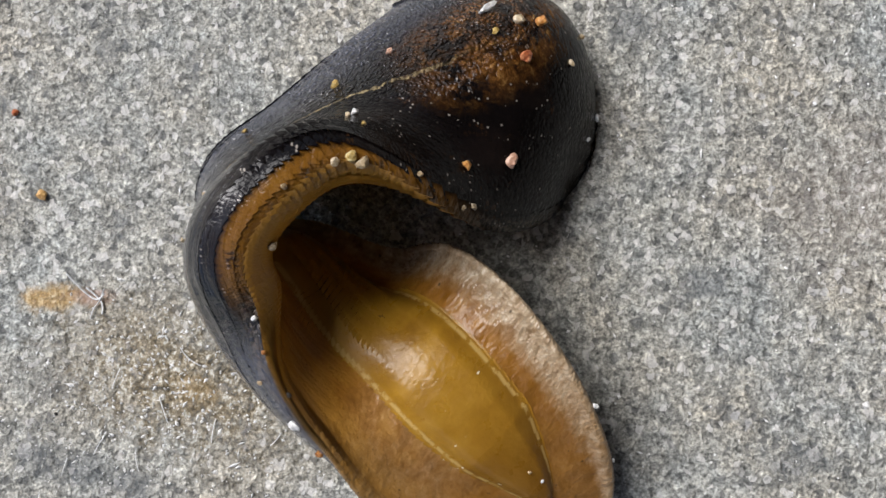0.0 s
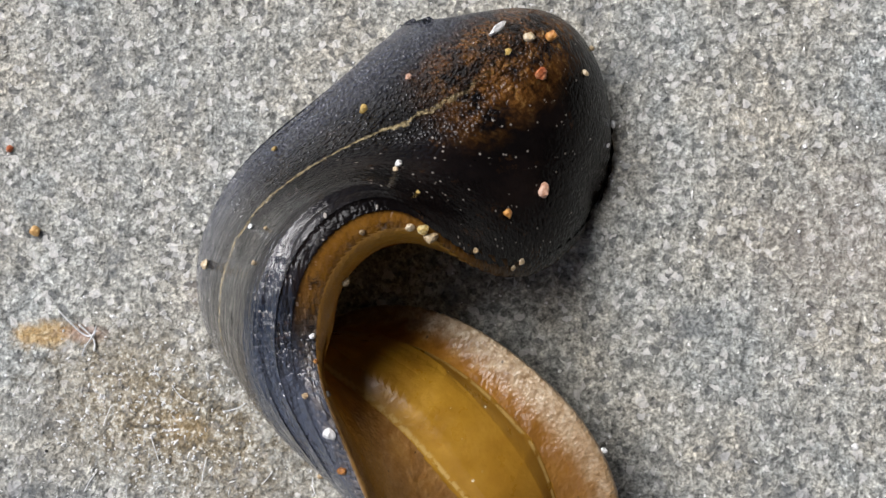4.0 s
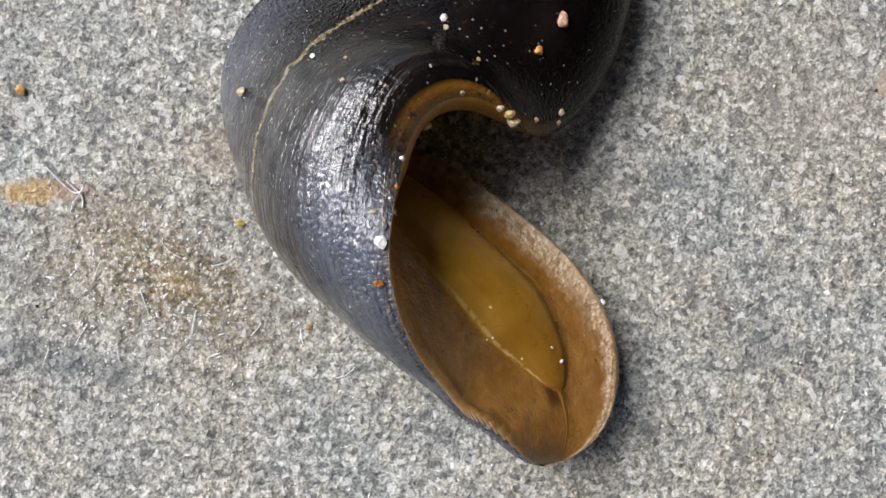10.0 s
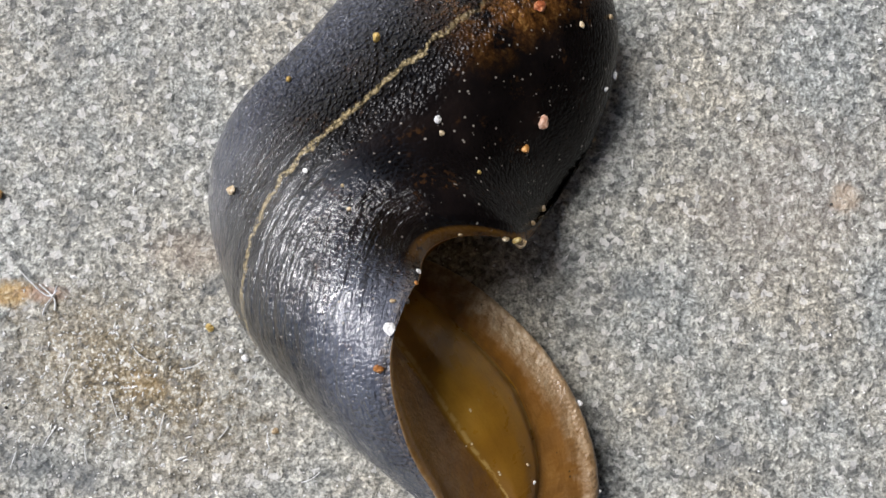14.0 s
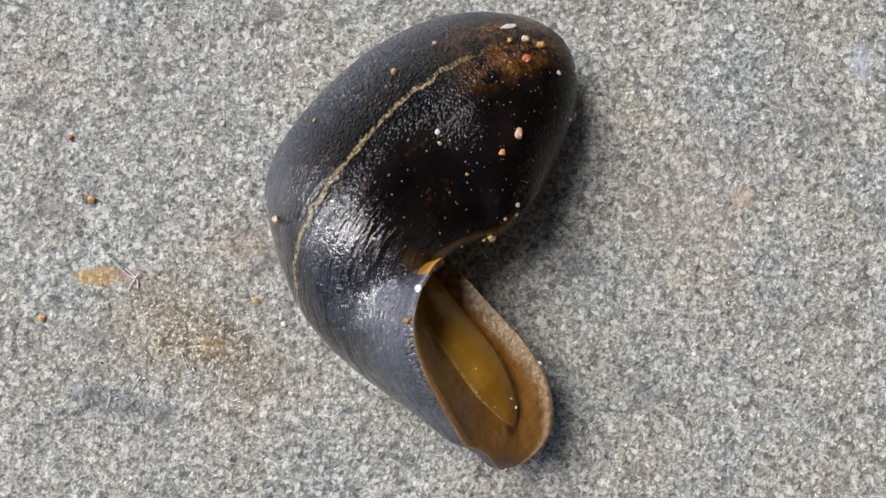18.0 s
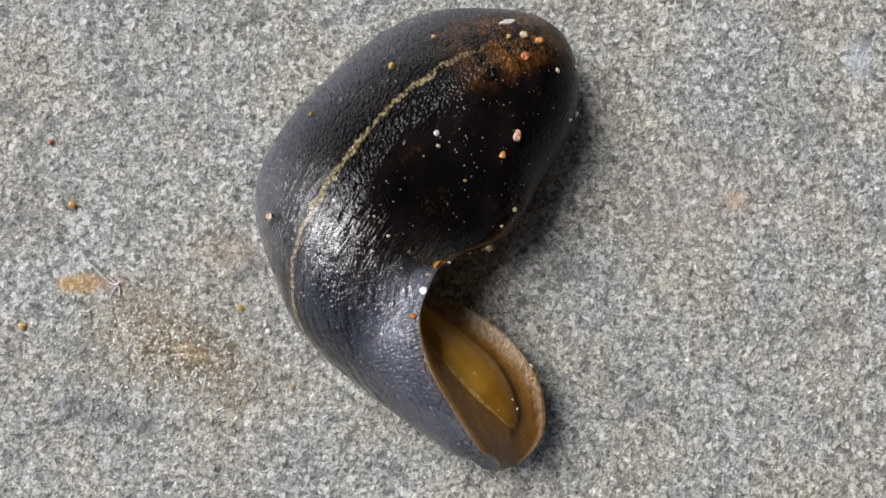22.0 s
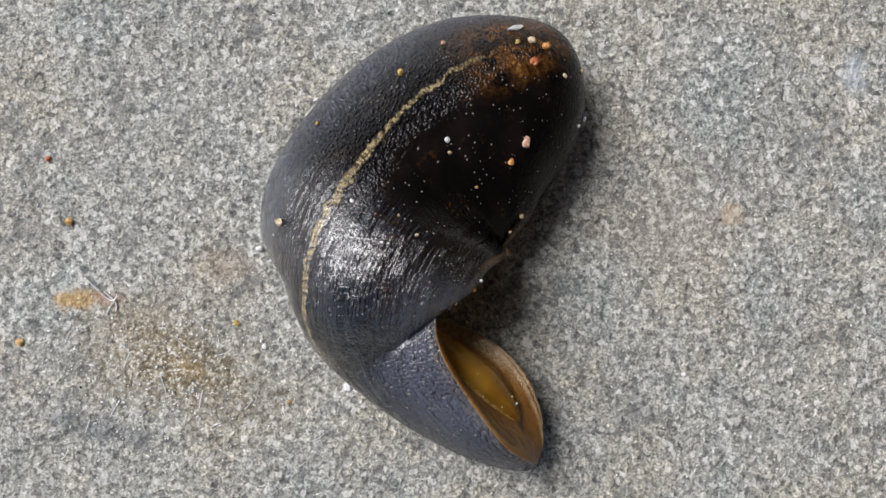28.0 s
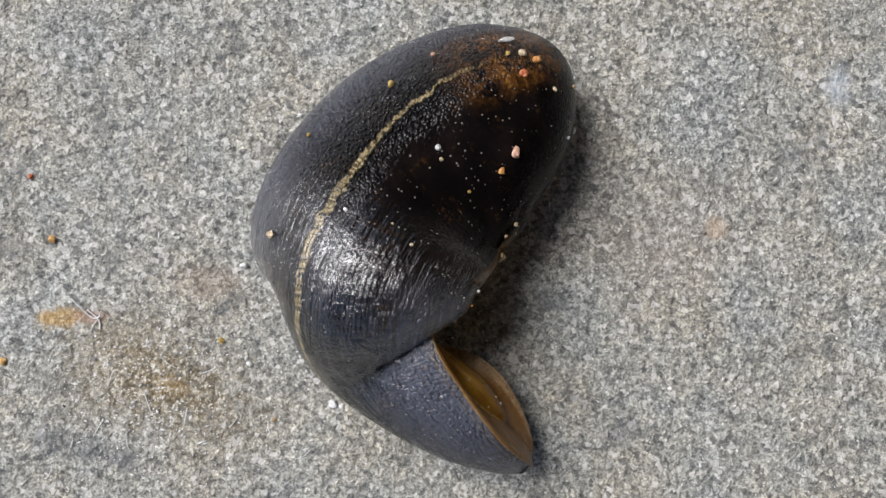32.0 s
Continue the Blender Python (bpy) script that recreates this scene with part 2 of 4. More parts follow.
    lip = k.math("MULTIPLY", k.math("MULTIPLY", lip, k.step(arc, 1.0, 3.0)), k.step(k.noise(rest, 1.1, 3, 0.6), 0.25, 0.5))
    c = k.mix(k.math("MULTIPLY", lip, 0.8), c, k.mix(k.noise(rest, 1.2, 3), (0.14, 0.055, 0.006), (0.30, 0.14, 0.018)))
    # relief
    along = k.n("CombineXYZ", X=k.math("MULTIPLY", s, 46 * 0.16), Y=k.math("MULTIPLY", arc, 0.85), Z=0.0).outputs[0]
    wrinkle = k.noise(k.warp(along, 1.4, 0.5), 1.1, 5, 0.62)
    streak = k.n("CombineXYZ", X=k.math("MULTIPLY", s, 46 * 0.45), Y=k.math("MULTIPLY", arc, 2.6), Z=0.0).outputs[0]
    dome = k.cells(q, 4.0)
    pap = k.math("MULTIPLY", k.math("MULTIPLY", dome, dome), -1.6)
    wet = k.math("MULTIPLY", k.step(s, 0.36, 0.46), k.step(k.noise(rest, 0.40, 4, 0.65), 0.25, 0.65))
    film = k.math("MULTIPLY", k.math("MULTIPLY", k.step(s, 0.38, 0.48), k.step(s, 0.86, 0.66)), k.step(arc, 9.0, 6.5))
    film = k.math("MULTIPLY", film, k.step(k.noise(rest, 0.7, 5, 0.7), 0.30, 0.58, 0.25, 1.0))
    calm = k.math("MULTIPLY", k.step(arc, 0.4, 2.5), k.step(s, 0.58, 0.42))
    loud = k.step(calm, 0.0, 1.0, 1.0, 0.25)
    plain = k.math("MULTIPLY", loud, k.step(k.math("MULTIPLY", k.step(arc, 0.0, -2.0), k.step(s, 0.82, 0.68)), 0.0, 1.0, 1.0, 0.15))
    nb = k.bump(wrinkle, 0.0011, None, k.math("MULTIPLY", k.step(s, 0.34, 0.48, 0.25, 0.6), plain))
    nb = k.bump(k.noise(q, 1.5, 3, 0.55), 0.00018, nb, k.math("MULTIPLY", loud, 0.5))
    nb = k.bump(k.noise(k.warp(streak, 1.2, 0.6), 1.0, 4, 0.6), 0.00035, nb, k.math("MULTIPLY", k.step(s, 0.3, 0.5, 0.15, 0.6), plain))
    nb = k.bump(pap, k.step(arc, 1.0, -1.0, 0.00010, 0.00034), nb, k.math("MULTIPLY", k.step(wet, 0.0, 1.0, 1.0, 0.6), loud))
    rough = k.step(k.math("ADD", wet, k.math("MULTIPLY", k.math("SUBTRACT", tone, 0.5), 0.6)), 0.0, 1.0, 0.20, 0.10)
    rough = k.math("SUBTRACT", rough, k.math("MULTIPLY", calm, 0.07))
    rough = k.math("SUBTRACT", rough, k.math("MULTIPLY", flank, 0.03))
    spec = k.step(k.math("MAXIMUM", wet, k.math("MULTIPLY", k.step(arc, 0.5, -1.5), 0.9)), 0.0, 1.0, 0.20, 0.90)
    spec = k.math("MULTIPLY", spec, k.step(calm, 0.0, 1.0, 1.0, 0.45))
    k.put(k.out.inputs["Coat Weight"], film)
    k.put(k.out.inputs["Coat IOR"], 1.7)
    k.put(k.out.inputs["Coat Roughness"], 0.07)
    k.put(k.out.inputs["Coat Normal"], k.bump(k.noise(q, 2.2, 3, 0.55), 0.00016, k.bump(k.noise(k.warp(streak, 1.2, 0.6), 1.0, 3, 0.5), 0.00030, None, 0.8), 0.8))
    return k.end(c, rough, nb, spec)


def belly_material():
    """Underside between the edge and the foot: amber brown by the foot, stippled beige towards the edge and tail."""
    k = Nodes("amber_underside")
    rest, body = k.attr("rest"), k.attr("body")
    s, arc, mmx = k.split(body)
    n1 = k.noise(rest, 0.5, 4, 0.6)
    amber = k.ramp(n1, [(0.3, (0.15, 0.060, 0.005)), (0.5, (0.28, 0.120, 0.011)), (0.72, (0.42, 0.21, 0.026))])
    beige = k.ramp(k.noise(rest, 2.0, 4, 0.65), [(0.3, (0.21, 0.13, 0.06)), (0.55, (0.38, 0.285, 0.175)), (0.75, (0.56, 0.47, 0.34))])
    left = k.step(arc, 0.5, -0.5)
    far = k.math("MULTIPLY", k.step(left, 0.0, 1.0, 0.25, 1.0), k.step(k.math("ADD", mmx, k.math("MULTIPLY", k.math("SUBTRACT", n1, 0.5), 0.3)), k.step(left, 0.0, 1.0, 0.72, 0.66), k.step(left, 0.0, 1.0, 0.95, 0.90)))
    # the curled lip stays amber to its edge; further back the underside beside the foot is stippled
    open_side = k.math("MAXIMUM", left, k.step(s, 0.56, 0.66))
    far = k.math("MULTIPLY", k.math("MULTIPLY", far, open_side), k.step(s, 0.80, 0.90, 1.0, 0.6))
    beside = k.math("MULTIPLY", k.math("MULTIPLY", k.step(s, 0.66, 0.74), k.step(s, 0.90, 0.82)), k.math("MULTIPLY", k.step(left, 1.0, 0.0), k.step(mmx, 0.95, 0.7)))
    far = k.math("MAXIMUM", far, k.math("MULTIPLY", beside, 0.2))
    tail = k.math("MULTIPLY", k.step(s, 0.80, 0.92), 0.08)
    # light through the thin edge, painted as gold on the curled side
    amber = k.mix(k.math("MULTIPLY", k.math("MULTIPLY", k.step(mmx, 0.45, 0.80), k.step(left, 1.0, 0.0)), 0.6), amber, (0.42, 0.215, 0.030))
    # darker towards the tail: shade of the hollow underside put into the colour
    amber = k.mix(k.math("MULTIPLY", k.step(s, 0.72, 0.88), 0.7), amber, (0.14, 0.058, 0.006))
    c = k.mix(k.math("MAXIMUM", far, tail), amber, beige)
    # pit at the foot's end, its dark painted on without a hollow
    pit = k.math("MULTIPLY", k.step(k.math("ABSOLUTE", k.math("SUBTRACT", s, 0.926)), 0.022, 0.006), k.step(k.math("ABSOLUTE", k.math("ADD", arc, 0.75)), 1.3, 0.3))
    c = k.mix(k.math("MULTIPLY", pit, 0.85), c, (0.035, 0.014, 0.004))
    rim = k.math("MULTIPLY", k.step(mmx, k.step(left, 0.0, 1.0, 0.982, 0.955), 0.996), k.step(k.noise(rest, 2.2, 3, 0.7), 0.38, 0.55))
    c = k.mix(k.math("MULTIPLY", k.math("MULTIPLY", rim, k.step(open_side, 0.0, 1.0, 0.1, 1.0)), 0.6), c, (0.38, 0.29, 0.19))
    dots = k.math("MULTIPLY", k.step(k.cells(rest, 1.1), 0.12, 0.06), k.step(k.split(k.cells(rest, 1.1, "F1", "Color"))[0], 0.7, 0.75))
    c = k.mix(k.math("MULTIPLY", dots, 0.7), c, (0.02, 0.012, 0.006))
    nb = k.bump(k.noise(rest, 0.6, 3, 0.5), 0.0006, None, 0.5)
    nb = k.bump(k.cells(k.warp(rest, 1.5, 0.3), 4.2), 0.00010, nb, k.step(far, 0.0, 1.0, 0.25, 0.8))
    return k.end(c, k.step(k.noise(rest, 1.4, 3), 0.3, 0.7, 0.28, 0.42), nb, 0.4)


def foot_material():
    """Smooth wet ochre sole."""
    k = Nodes("ochre_sole")
    rest, body = k.attr("rest"), k.attr("body")
    s, arc, mmx = k.split(body)
    v = k.noise(rest, 0.33, 4, 0.6)
    c = k.ramp(v, [(0.28, (0.21, 0.100, 0.007)), (0.5, (0.31, 0.160, 0.012)), (0.7, (0.41, 0.225, 0.024))])
    # browner to the tail: its own dark end, with shade painted in
    c = k.mix(k.math("MULTIPLY", k.step(s, 0.74, 0.92), 0.75), c, (0.16, 0.066, 0.007))
    c = k.mix(k.step(s, 0.912, 0.925), c, (0.17, 0.070, 0.008))
    lip = k.math("MULTIPLY", k.step(mmx, 0.86, 0.92), k.step(k.noise(rest, 1.6, 3), 0.36, 0.5))
    lip = k.math("MULTIPLY", lip, k.step(s, 0.92, 0.90))
    c = k.mix(k.math("MULTIPLY", k.math("MULTIPLY", lip, k.step(mmx, 0.99, 0.95)), 0.6), c, (0.56, 0.40, 0.14))
    dots = k.math("MULTIPLY", k.step(k.cells(rest, 0.8), 0.09, 0.05), k.step(k.split(k.cells(rest, 0.8, "F1", "Color"))[0], 0.72, 0.76))
    c = k.mix(k.math("MULTIPLY", dots, 0.7), c, (0.05, 0.025, 0.008))
    # white glints near the tail, painted on the sole as pale dots
    sand = k.math("MULTIPLY", k.step(k.cells(rest, 1.7), 0.16, 0.10), k.step(k.split(k.cells(rest, 1.7, "F1", "Color"))[1], 0.72, 0.76))
    sand = k.math("MULTIPLY", sand, k.math("MULTIPLY", k.step(s, 0.66, 0.78), k.step(k.noise(rest, 0.35, 3), 0.46, 0.58)))
    c = k.mix(sand, c, (0.78, 0.70, 0.52))
    along = k.n("CombineXYZ", X=k.math("MULTIPLY", s, 12.0), Y=k.math("MULTIPLY", arc, 0.7), Z=0.0).outputs[0]
    nb = k.bump(k.noise(along, 1.0, 2, 0.4), 0.0005, None, 0.22)
    nb = k.bump(k.noise(rest, 2.5, 3, 0.55), 0.00008, nb, 0.5)
    return k.end(c, k.step(k.noise(rest, 0.9, 3), 0.3, 0.7, 0.26, 0.38), nb, 0.35)


def blocker_material(name, color):
    k = Nodes(name)
    p = k.n("NewGeometry").outputs["Position"]
    c = k.mix(k.noise(p, 3.0, 4), tuple(v * 0.8 for v in color), color)
    return k.end(c, 0.85, k.bump(k.noise(p, 60, 3), 0.001, None, 0.5), 0.3)


STONE = stone_material()
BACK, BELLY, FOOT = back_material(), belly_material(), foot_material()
ORANGE = grit_material("orange_grit", (0.20, 0.07, 0.012), (0.42, 0.17, 0.03), (0.62, 0.34, 0.10))
AMBER = grit_material("amber_grit", (0.45, 0.24, 0.07), (0.66, 0.40, 0.14), (0.80, 0.60, 0.30))
RED = grit_material("red_grit", (0.26, 0.05, 0.015), (0.48, 0.12, 0.035), (0.66, 0.30, 0.14))
PINK = grit_material("pink_grit", (0.26, 0.12, 0.07), (0.50, 0.27, 0.17), (0.72, 0.52, 0.40))
YELLOW = grit_material("yellow_grit", (0.24, 0.14, 0.02), (0.50, 0.34, 0.09), (0.70, 0.58, 0.28))
TAN = grit_material("tan_grit", (0.24, 0.16, 0.08), (0.48, 0.36, 0.20), (0.68, 0.58, 0.42))
WHITE = grit_material("white_grit", (0.50, 0.48, 0.45), (0.76, 0.75, 0.72), (0.88, 0.87, 0.85), 0.3)
DARK = grit_material("dark_grit", (0.008, 0.006, 0.005), (0.02, 0.016, 0.012), (0.05, 0.04, 0.03))
FIBRE = grit_material("white_fibre", (0.55, 0.55, 0.54), (0.75, 0.75, 0.74), (0.86, 0.86, 0.86), 0.5)
# colours of the two unseen sheets that block the light
BLOCKER_TOP = blocker_material("dark_blocker", (0.09, 0.065, 0.04))
BLOCKER_EAST = blocker_material("brown_blocker", (0.09, 0.065, 0.04))


# ---------- structure ----------
def lattice_noise(x, y, cell, seed):
    """Smooth value noise in numpy."""
    rng = np.random.default_rng(seed)
    table = rng.random((256, 256))
    fx, fy = x / cell, y / cell
    ix, iy = np.floor(fx).astype(int), np.floor(fy).astype(int)
    a, b = fx - ix, fy - iy
    a, b = a * a * (3 - 2 * a), b * b * (3 - 2 * b)
    g = lambda i, j: table[(ix + i) % 256, (iy + j) % 256]
    return (g(0, 0) * (1 - a) + g(1, 0) * a) * (1 - b) + (g(0, 1) * (1 - a) + g(1, 1) * a) * b


def mesh_from(name, verts, faces, material, smooth=True):
    me = bpy.data.meshes.new(name)
    me.from_pydata(verts, [], faces)
    me.materials.append(material)
    me.polygons.foreach_set("use_smooth", [smooth] * len(me.polygons))
    me.update()
    return me


def grid_faces(nx, ny):
    i, j = np.meshgrid(np.arange(nx - 1), np.arange(ny - 1), indexing="ij")
    a = (i * ny + j).ravel()
    return np.stack([a, a + ny, a + ny + 1, a + 1], 1)


def build_ground():
    """One sheet of stone: fine relief where the slug lies, coarse far out to the horizon."""
    def lines(lo, hi, step):
        inner = np.arange(lo, hi, step)
        outer = np.geomspace(1.0, 40000.0, 26)
        return np.concatenate([lo - outer[::-1], inner, hi + outer])
    xs, ys = lines(-52.0, 46.0, 0.26), lines(-14.0, 54.0, 0.26)
    x, y = (a.ravel() for a in np.meshgrid(xs, ys, indexing="ij"))
    near = np.clip(1.5 - np.maximum(np.abs(x + 3) - 49, np.abs(y - 20) - 34) / 4, 0, 1)
    z = 0.16 * lattice_noise(x, y, 0.62, 3) + 0.14 * lattice_noise(x + 7, y, 1.3, 4) + 0.25 * lattice_noise(x, y + 5, 5.0, 5) + 0.10 * lattice_noise(x, y, 0.38, 6)
    z = (z - 0.42) * np.clip(near, 0, 1)
    me = mesh_from("ground", (np.stack([x, y, z], 1) * MM).tolist(), grid_faces(len(xs), len(ys)).tolist(), STONE)
    return tagged(new("ground", me), "rough weathered grey stone slab with rust stains", "ground", kind="structure")


def slab(name, x0, x1, y0, y1, z0, z1, material, label):
    bm = bmesh.new()
    bmesh.ops.create_cube(bm, size=1)
    for v in bm.verts:
        v.co = ((x0 + x1) / 2 + v.co.x * (x1 - x0), (y0 + y1) / 2 + v.co.y * (y1 - y0), (z0 + z1) / 2 + v.co.z * (z1 - z0))
    me = bpy.data.meshes.new(name)
    bm.to_mesh(me)
    bm.free()
    me.materials.append(material)
    return tagged(new(name, me), label, kind="structure")


build_ground()
# unseen sheets, added so that sky light comes only from the left
slab("light_blocker_east", 0.9, 1.1, -6.0, 6.2, 0.0, 2.6, BLOCKER_EAST, "unseen brown sheet east of the slab, added to block light and warm the shade")
slab("light_blocker_top", -0.75, 1.5, -6.0, 6.2, 2.6, 2.75, BLOCKER_TOP, "unseen dark sheet over the slab, added to shut out the sky overhead")


# ---------- slug ----------
LENGTH = 46.0
STATIONS = 10
FOOT_HALF, FOOT_MID = 0.41, -0.18
WIDE = (8.96, 8.46, 9.40, 9.52, 7.98, 7.14, 6.92, 6.68, 6.40, 6.36)
HIGH = (6.11, 6.53, 6.29, 6.33, 6.86, 6.77, 6.53, 6.14, 5.55, 4.93)
POSTURE = {}  # stations from head to tail: x, y, z in mm, roll in degrees, cup, breadth, lean of the breadth, flare
POSTURE[0.0] = [
    (-2.47, 32.63, -0.29, 24.4, 0.358, 0.861, -0.108, -0.000),
    (-4.80, 28.88, 4.91, 5.4, 0.539, 1.026, -0.030, 0.000),
    (-9.65, 25.26, 5.60, 29.5, -0.101, 0.910, -0.046, 0.000),
    (-15.09, 21.89, 6.49, 65.1, -0.530, 0.943, 0.015, 0.000),
    (-18.69, 18.44, 7.37, 70.3, -0.574, 1.006, 0.108, -0.000),
    (-17.79, 15.17, 6.10, 111.9, -0.363, 0.866, 0.068, -0.000),
    (-14.24, 11.02, 3.83, 146.2, -0.101, 0.973, -0.074, 0.000),
    (-9.40, 8.29, 2.99, 176.6, 0.180, 1.062, -0.156, -0.000),
    (-4.45, 4.02, 2.64, 182.2, 0.130, 0.843, -0.220, 0.000),
    (-0.65, -0.75, 1.61, 175.3, 0.155, 0.831, -0.135, -0.000),
]
POSTURE[3.0] = [
    (-2.15, 33.45, 0.86, 13.6, 0.152, 1.005, -0.190, -0.036),
    (-3.80, 29.82, 5.42, 8.8, 0.396, 0.991, -0.070, -0.203),
    (-8.25, 26.18, 5.69, 21.8, 0.040, 0.995, -0.011, 0.152),
    (-13.23, 22.78, 5.94, 49.2, -0.407, 0.928, 0.071, 0.231),
    (-17.08, 18.68, 7.07, 59.8, -0.486, 1.095, -0.029, 0.074),
    (-17.08, 14.01, 6.60, 74.9, -0.472, 1.013, -0.052, 0.026),
    (-13.90, 11.43, 5.47, 122.6, -0.327, 0.923, 0.040, -0.111),
    (-9.29, 8.37, 4.02, 157.5, 0.064, 0.995, 0.028, -0.188),
    (-4.18, 3.76, 2.81, 170.2, 0.214, 0.909, -0.087, -0.019),
    (-0.75, -1.61, 1.45, 167.4, 0.280, 0.887, -0.013, 0.028),
]
POSTURE[6.0] = [
    (-1.50, 34.65, 0.29, 3.8, 0.187, 1.060, -0.131, 0.002),
    (-3.11, 30.89, 5.29, 3.4, 0.478, 1.067, 0.016, 0.000),
    (-7.11, 26.98, 5.32, 15.6, 0.078, 0.987, 0.033, -0.027),
    (-11.74, 23.42, 5.39, 45.3, -0.415, 0.974, 0.012, 0.002),
    (-15.54, 19.28, 6.85, 54.9, -0.473, 1.008, -0.154, -0.003),
    (-16.19, 14.43, 6.86, 68.4, -0.361, 1.026, -0.147, 0.001),
    (-13.36, 11.41, 5.50, 114.9, -0.196, 1.006, -0.129, 0.001),
    (-8.84, 9.01, 4.35, 158.7, 0.044, 0.929, -0.032, 0.001),
    (-2.79, 4.69, 3.23, 199.1, 0.145, 0.863, -0.284, 0.023),
    (0.51, 0.48, 2.64, 202.5, 0.342, 0.762, 0.061, 0.009),
]
POSTURE[9.0] = [
    (3.30, 32.50, 0.69, 2.8, 0.139, 0.787, -0.048, 0.004),
    (0.10, 29.89, 4.73, 16.4, 0.209, 0.797, 0.051, 0.001),
    (-5.00, 26.81, 4.78, 24.4, -0.011, 0.970, 0.100, 0.000),
    (-10.20, 23.14, 4.69, 36.6, -0.369, 1.030, 0.064, 0.000),
    (-14.02, 18.93, 6.38, 46.9, -0.411, 1.080, -0.107, -0.000),
    (-15.25, 14.20, 7.00, 63.1, -0.193, 1.011, -0.060, 0.000),
    (-13.07, 10.99, 5.46, 114.6, 0.029, 1.320, -0.187, 0.000),
    (-7.66, 8.12, 3.91, 139.7, -0.137, 1.142, -0.085, 0.000),
    (-2.58, 3.29, 3.14, 163.3, -0.116, 0.930, -0.043, -0.001),
    (-1.07, -2.48, 3.46, 149.5, 0.616, 0.920, 0.380, 0.000),
]
POSTURE[11.0] = [
    (2.77, 34.17, 1.80, -26.6, 0.180, 1.049, 0.038, 0.033),
    (-0.55, 30.88, 5.50, 8.1, 0.192, 0.959, 0.011, 0.009),
    (-5.10, 27.17, 5.33, 14.9, 0.129, 0.928, 0.057, -0.135),
    (-9.49, 23.35, 4.99, 26.2, -0.269, 0.968, 0.113, 0.094),
    (-13.12, 19.02, 6.74, 41.8, -0.461, 1.079, -0.023, -0.061),
    (-14.43, 14.24, 7.01, 58.4, -0.231, 1.073, 0.102, 0.025),
    (-12.84, 10.78, 5.88, 97.6, 0.084, 1.089, 0.167, 0.121),
    (-7.85, 7.90, 4.04, 140.8, 0.077, 0.896, 0.085, 0.047),
    (-2.40, 3.02, 2.97, 156.8, 0.042, 0.939, -0.076, -0.166),
    (-0.82, -2.52, 4.10, 150.1, 0.229, 0.947, 0.232, -0.031),
]
POSTURE[14.0] = [
    (4.63, 35.64, 3.67, -4.2, 0.047, 1.001, -0.019, 0.207),
    (-0.01, 32.14, 5.72, 11.9, 0.207, 0.992, 0.004, -0.143),
    (-4.51, 28.75, 6.57, 15.1, 0.130, 1.058, -0.050, -0.303),
    (-8.65, 25.14, 6.26, 15.0, -0.130, 1.009, 0.170, 0.122),
    (-12.28, 20.03, 6.73, 34.4, -0.295, 1.077, -0.110, -0.081),
    (-13.67, 14.98, 7.39, 49.5, -0.018, 1.077, 0.069, 0.119),
    (-11.78, 11.46, 6.21, 96.3, 0.137, 1.234, 0.026, 0.055),
    (-6.83, 8.06, 4.84, 127.8, 0.055, 1.151, -0.126, 0.024),
    (-1.99, 3.46, 3.83, 155.8, -0.104, 0.915, -0.206, 0.006),
    (-0.64, -3.32, 0.86, 174.1, 0.247, 1.152, -0.129, -0.024),
]
POSTURE[17.0] = [
    (5.54, 34.25, 2.37, 12.2, 0.153, 0.867, -0.021, 0.000),
    (1.42, 31.74, 5.91, 17.8, 0.141, 0.948, -0.008, 0.000),
    (-3.51, 29.17, 6.71, 26.9, 0.085, 1.116, 0.008, 0.000),
    (-8.73, 25.06, 7.10, 18.5, 0.043, 1.025, 0.084, 0.000),
    (-12.45, 18.84, 8.46, 31.2, -0.108, 1.086, -0.038, 0.000),
    (-13.07, 13.94, 7.53, 64.0, 0.221, 1.121, -0.052, 0.000),
    (-10.61, 10.35, 6.31, 107.8, 0.424, 1.155, 0.008, 0.000),
    (-5.97, 7.08, 5.51, 136.1, 0.327, 0.889, 0.054, 0.000),
    (-0.95, 3.09, 4.83, 159.8, 0.071, 0.735, -0.122, 0.000),
    (0.93, -1.35, 4.98, 154.8, 0.148, 0.689, -0.162, 0.000),
]
POSTURE[20.0] = [
    (6.43, 33.84, 3.63, 10.7, 0.111, 0.919, -0.056, 0.000),
    (2.20, 31.43, 6.90, 18.6, 0.169, 0.945, -0.042, 0.000),
    (-2.66, 29.18, 7.57, 26.3, 0.137, 1.132, -0.053, 0.000),
    (-8.01, 25.24, 8.00, 16.0, 0.196, 1.013, 0.065, 0.000),
    (-12.00, 19.40, 8.23, 19.6, 0.141, 1.062, -0.036, 0.000),
    (-12.51, 13.74, 7.66, 51.7, 0.350, 0.981, -0.069, 0.000),
    (-9.70, 9.78, 6.21, 92.3, 0.279, 0.956, -0.009, 0.000),
    (-5.06, 6.56, 5.66, 123.4, 0.179, 0.922, 0.022, 0.000),
    (-0.80, 2.93, 4.86, 140.5, 0.138, 0.825, -0.077, 0.000),
    (-0.11, -1.08, 5.10, 127.0, 0.228, 0.766, -0.148, 0.000),
]
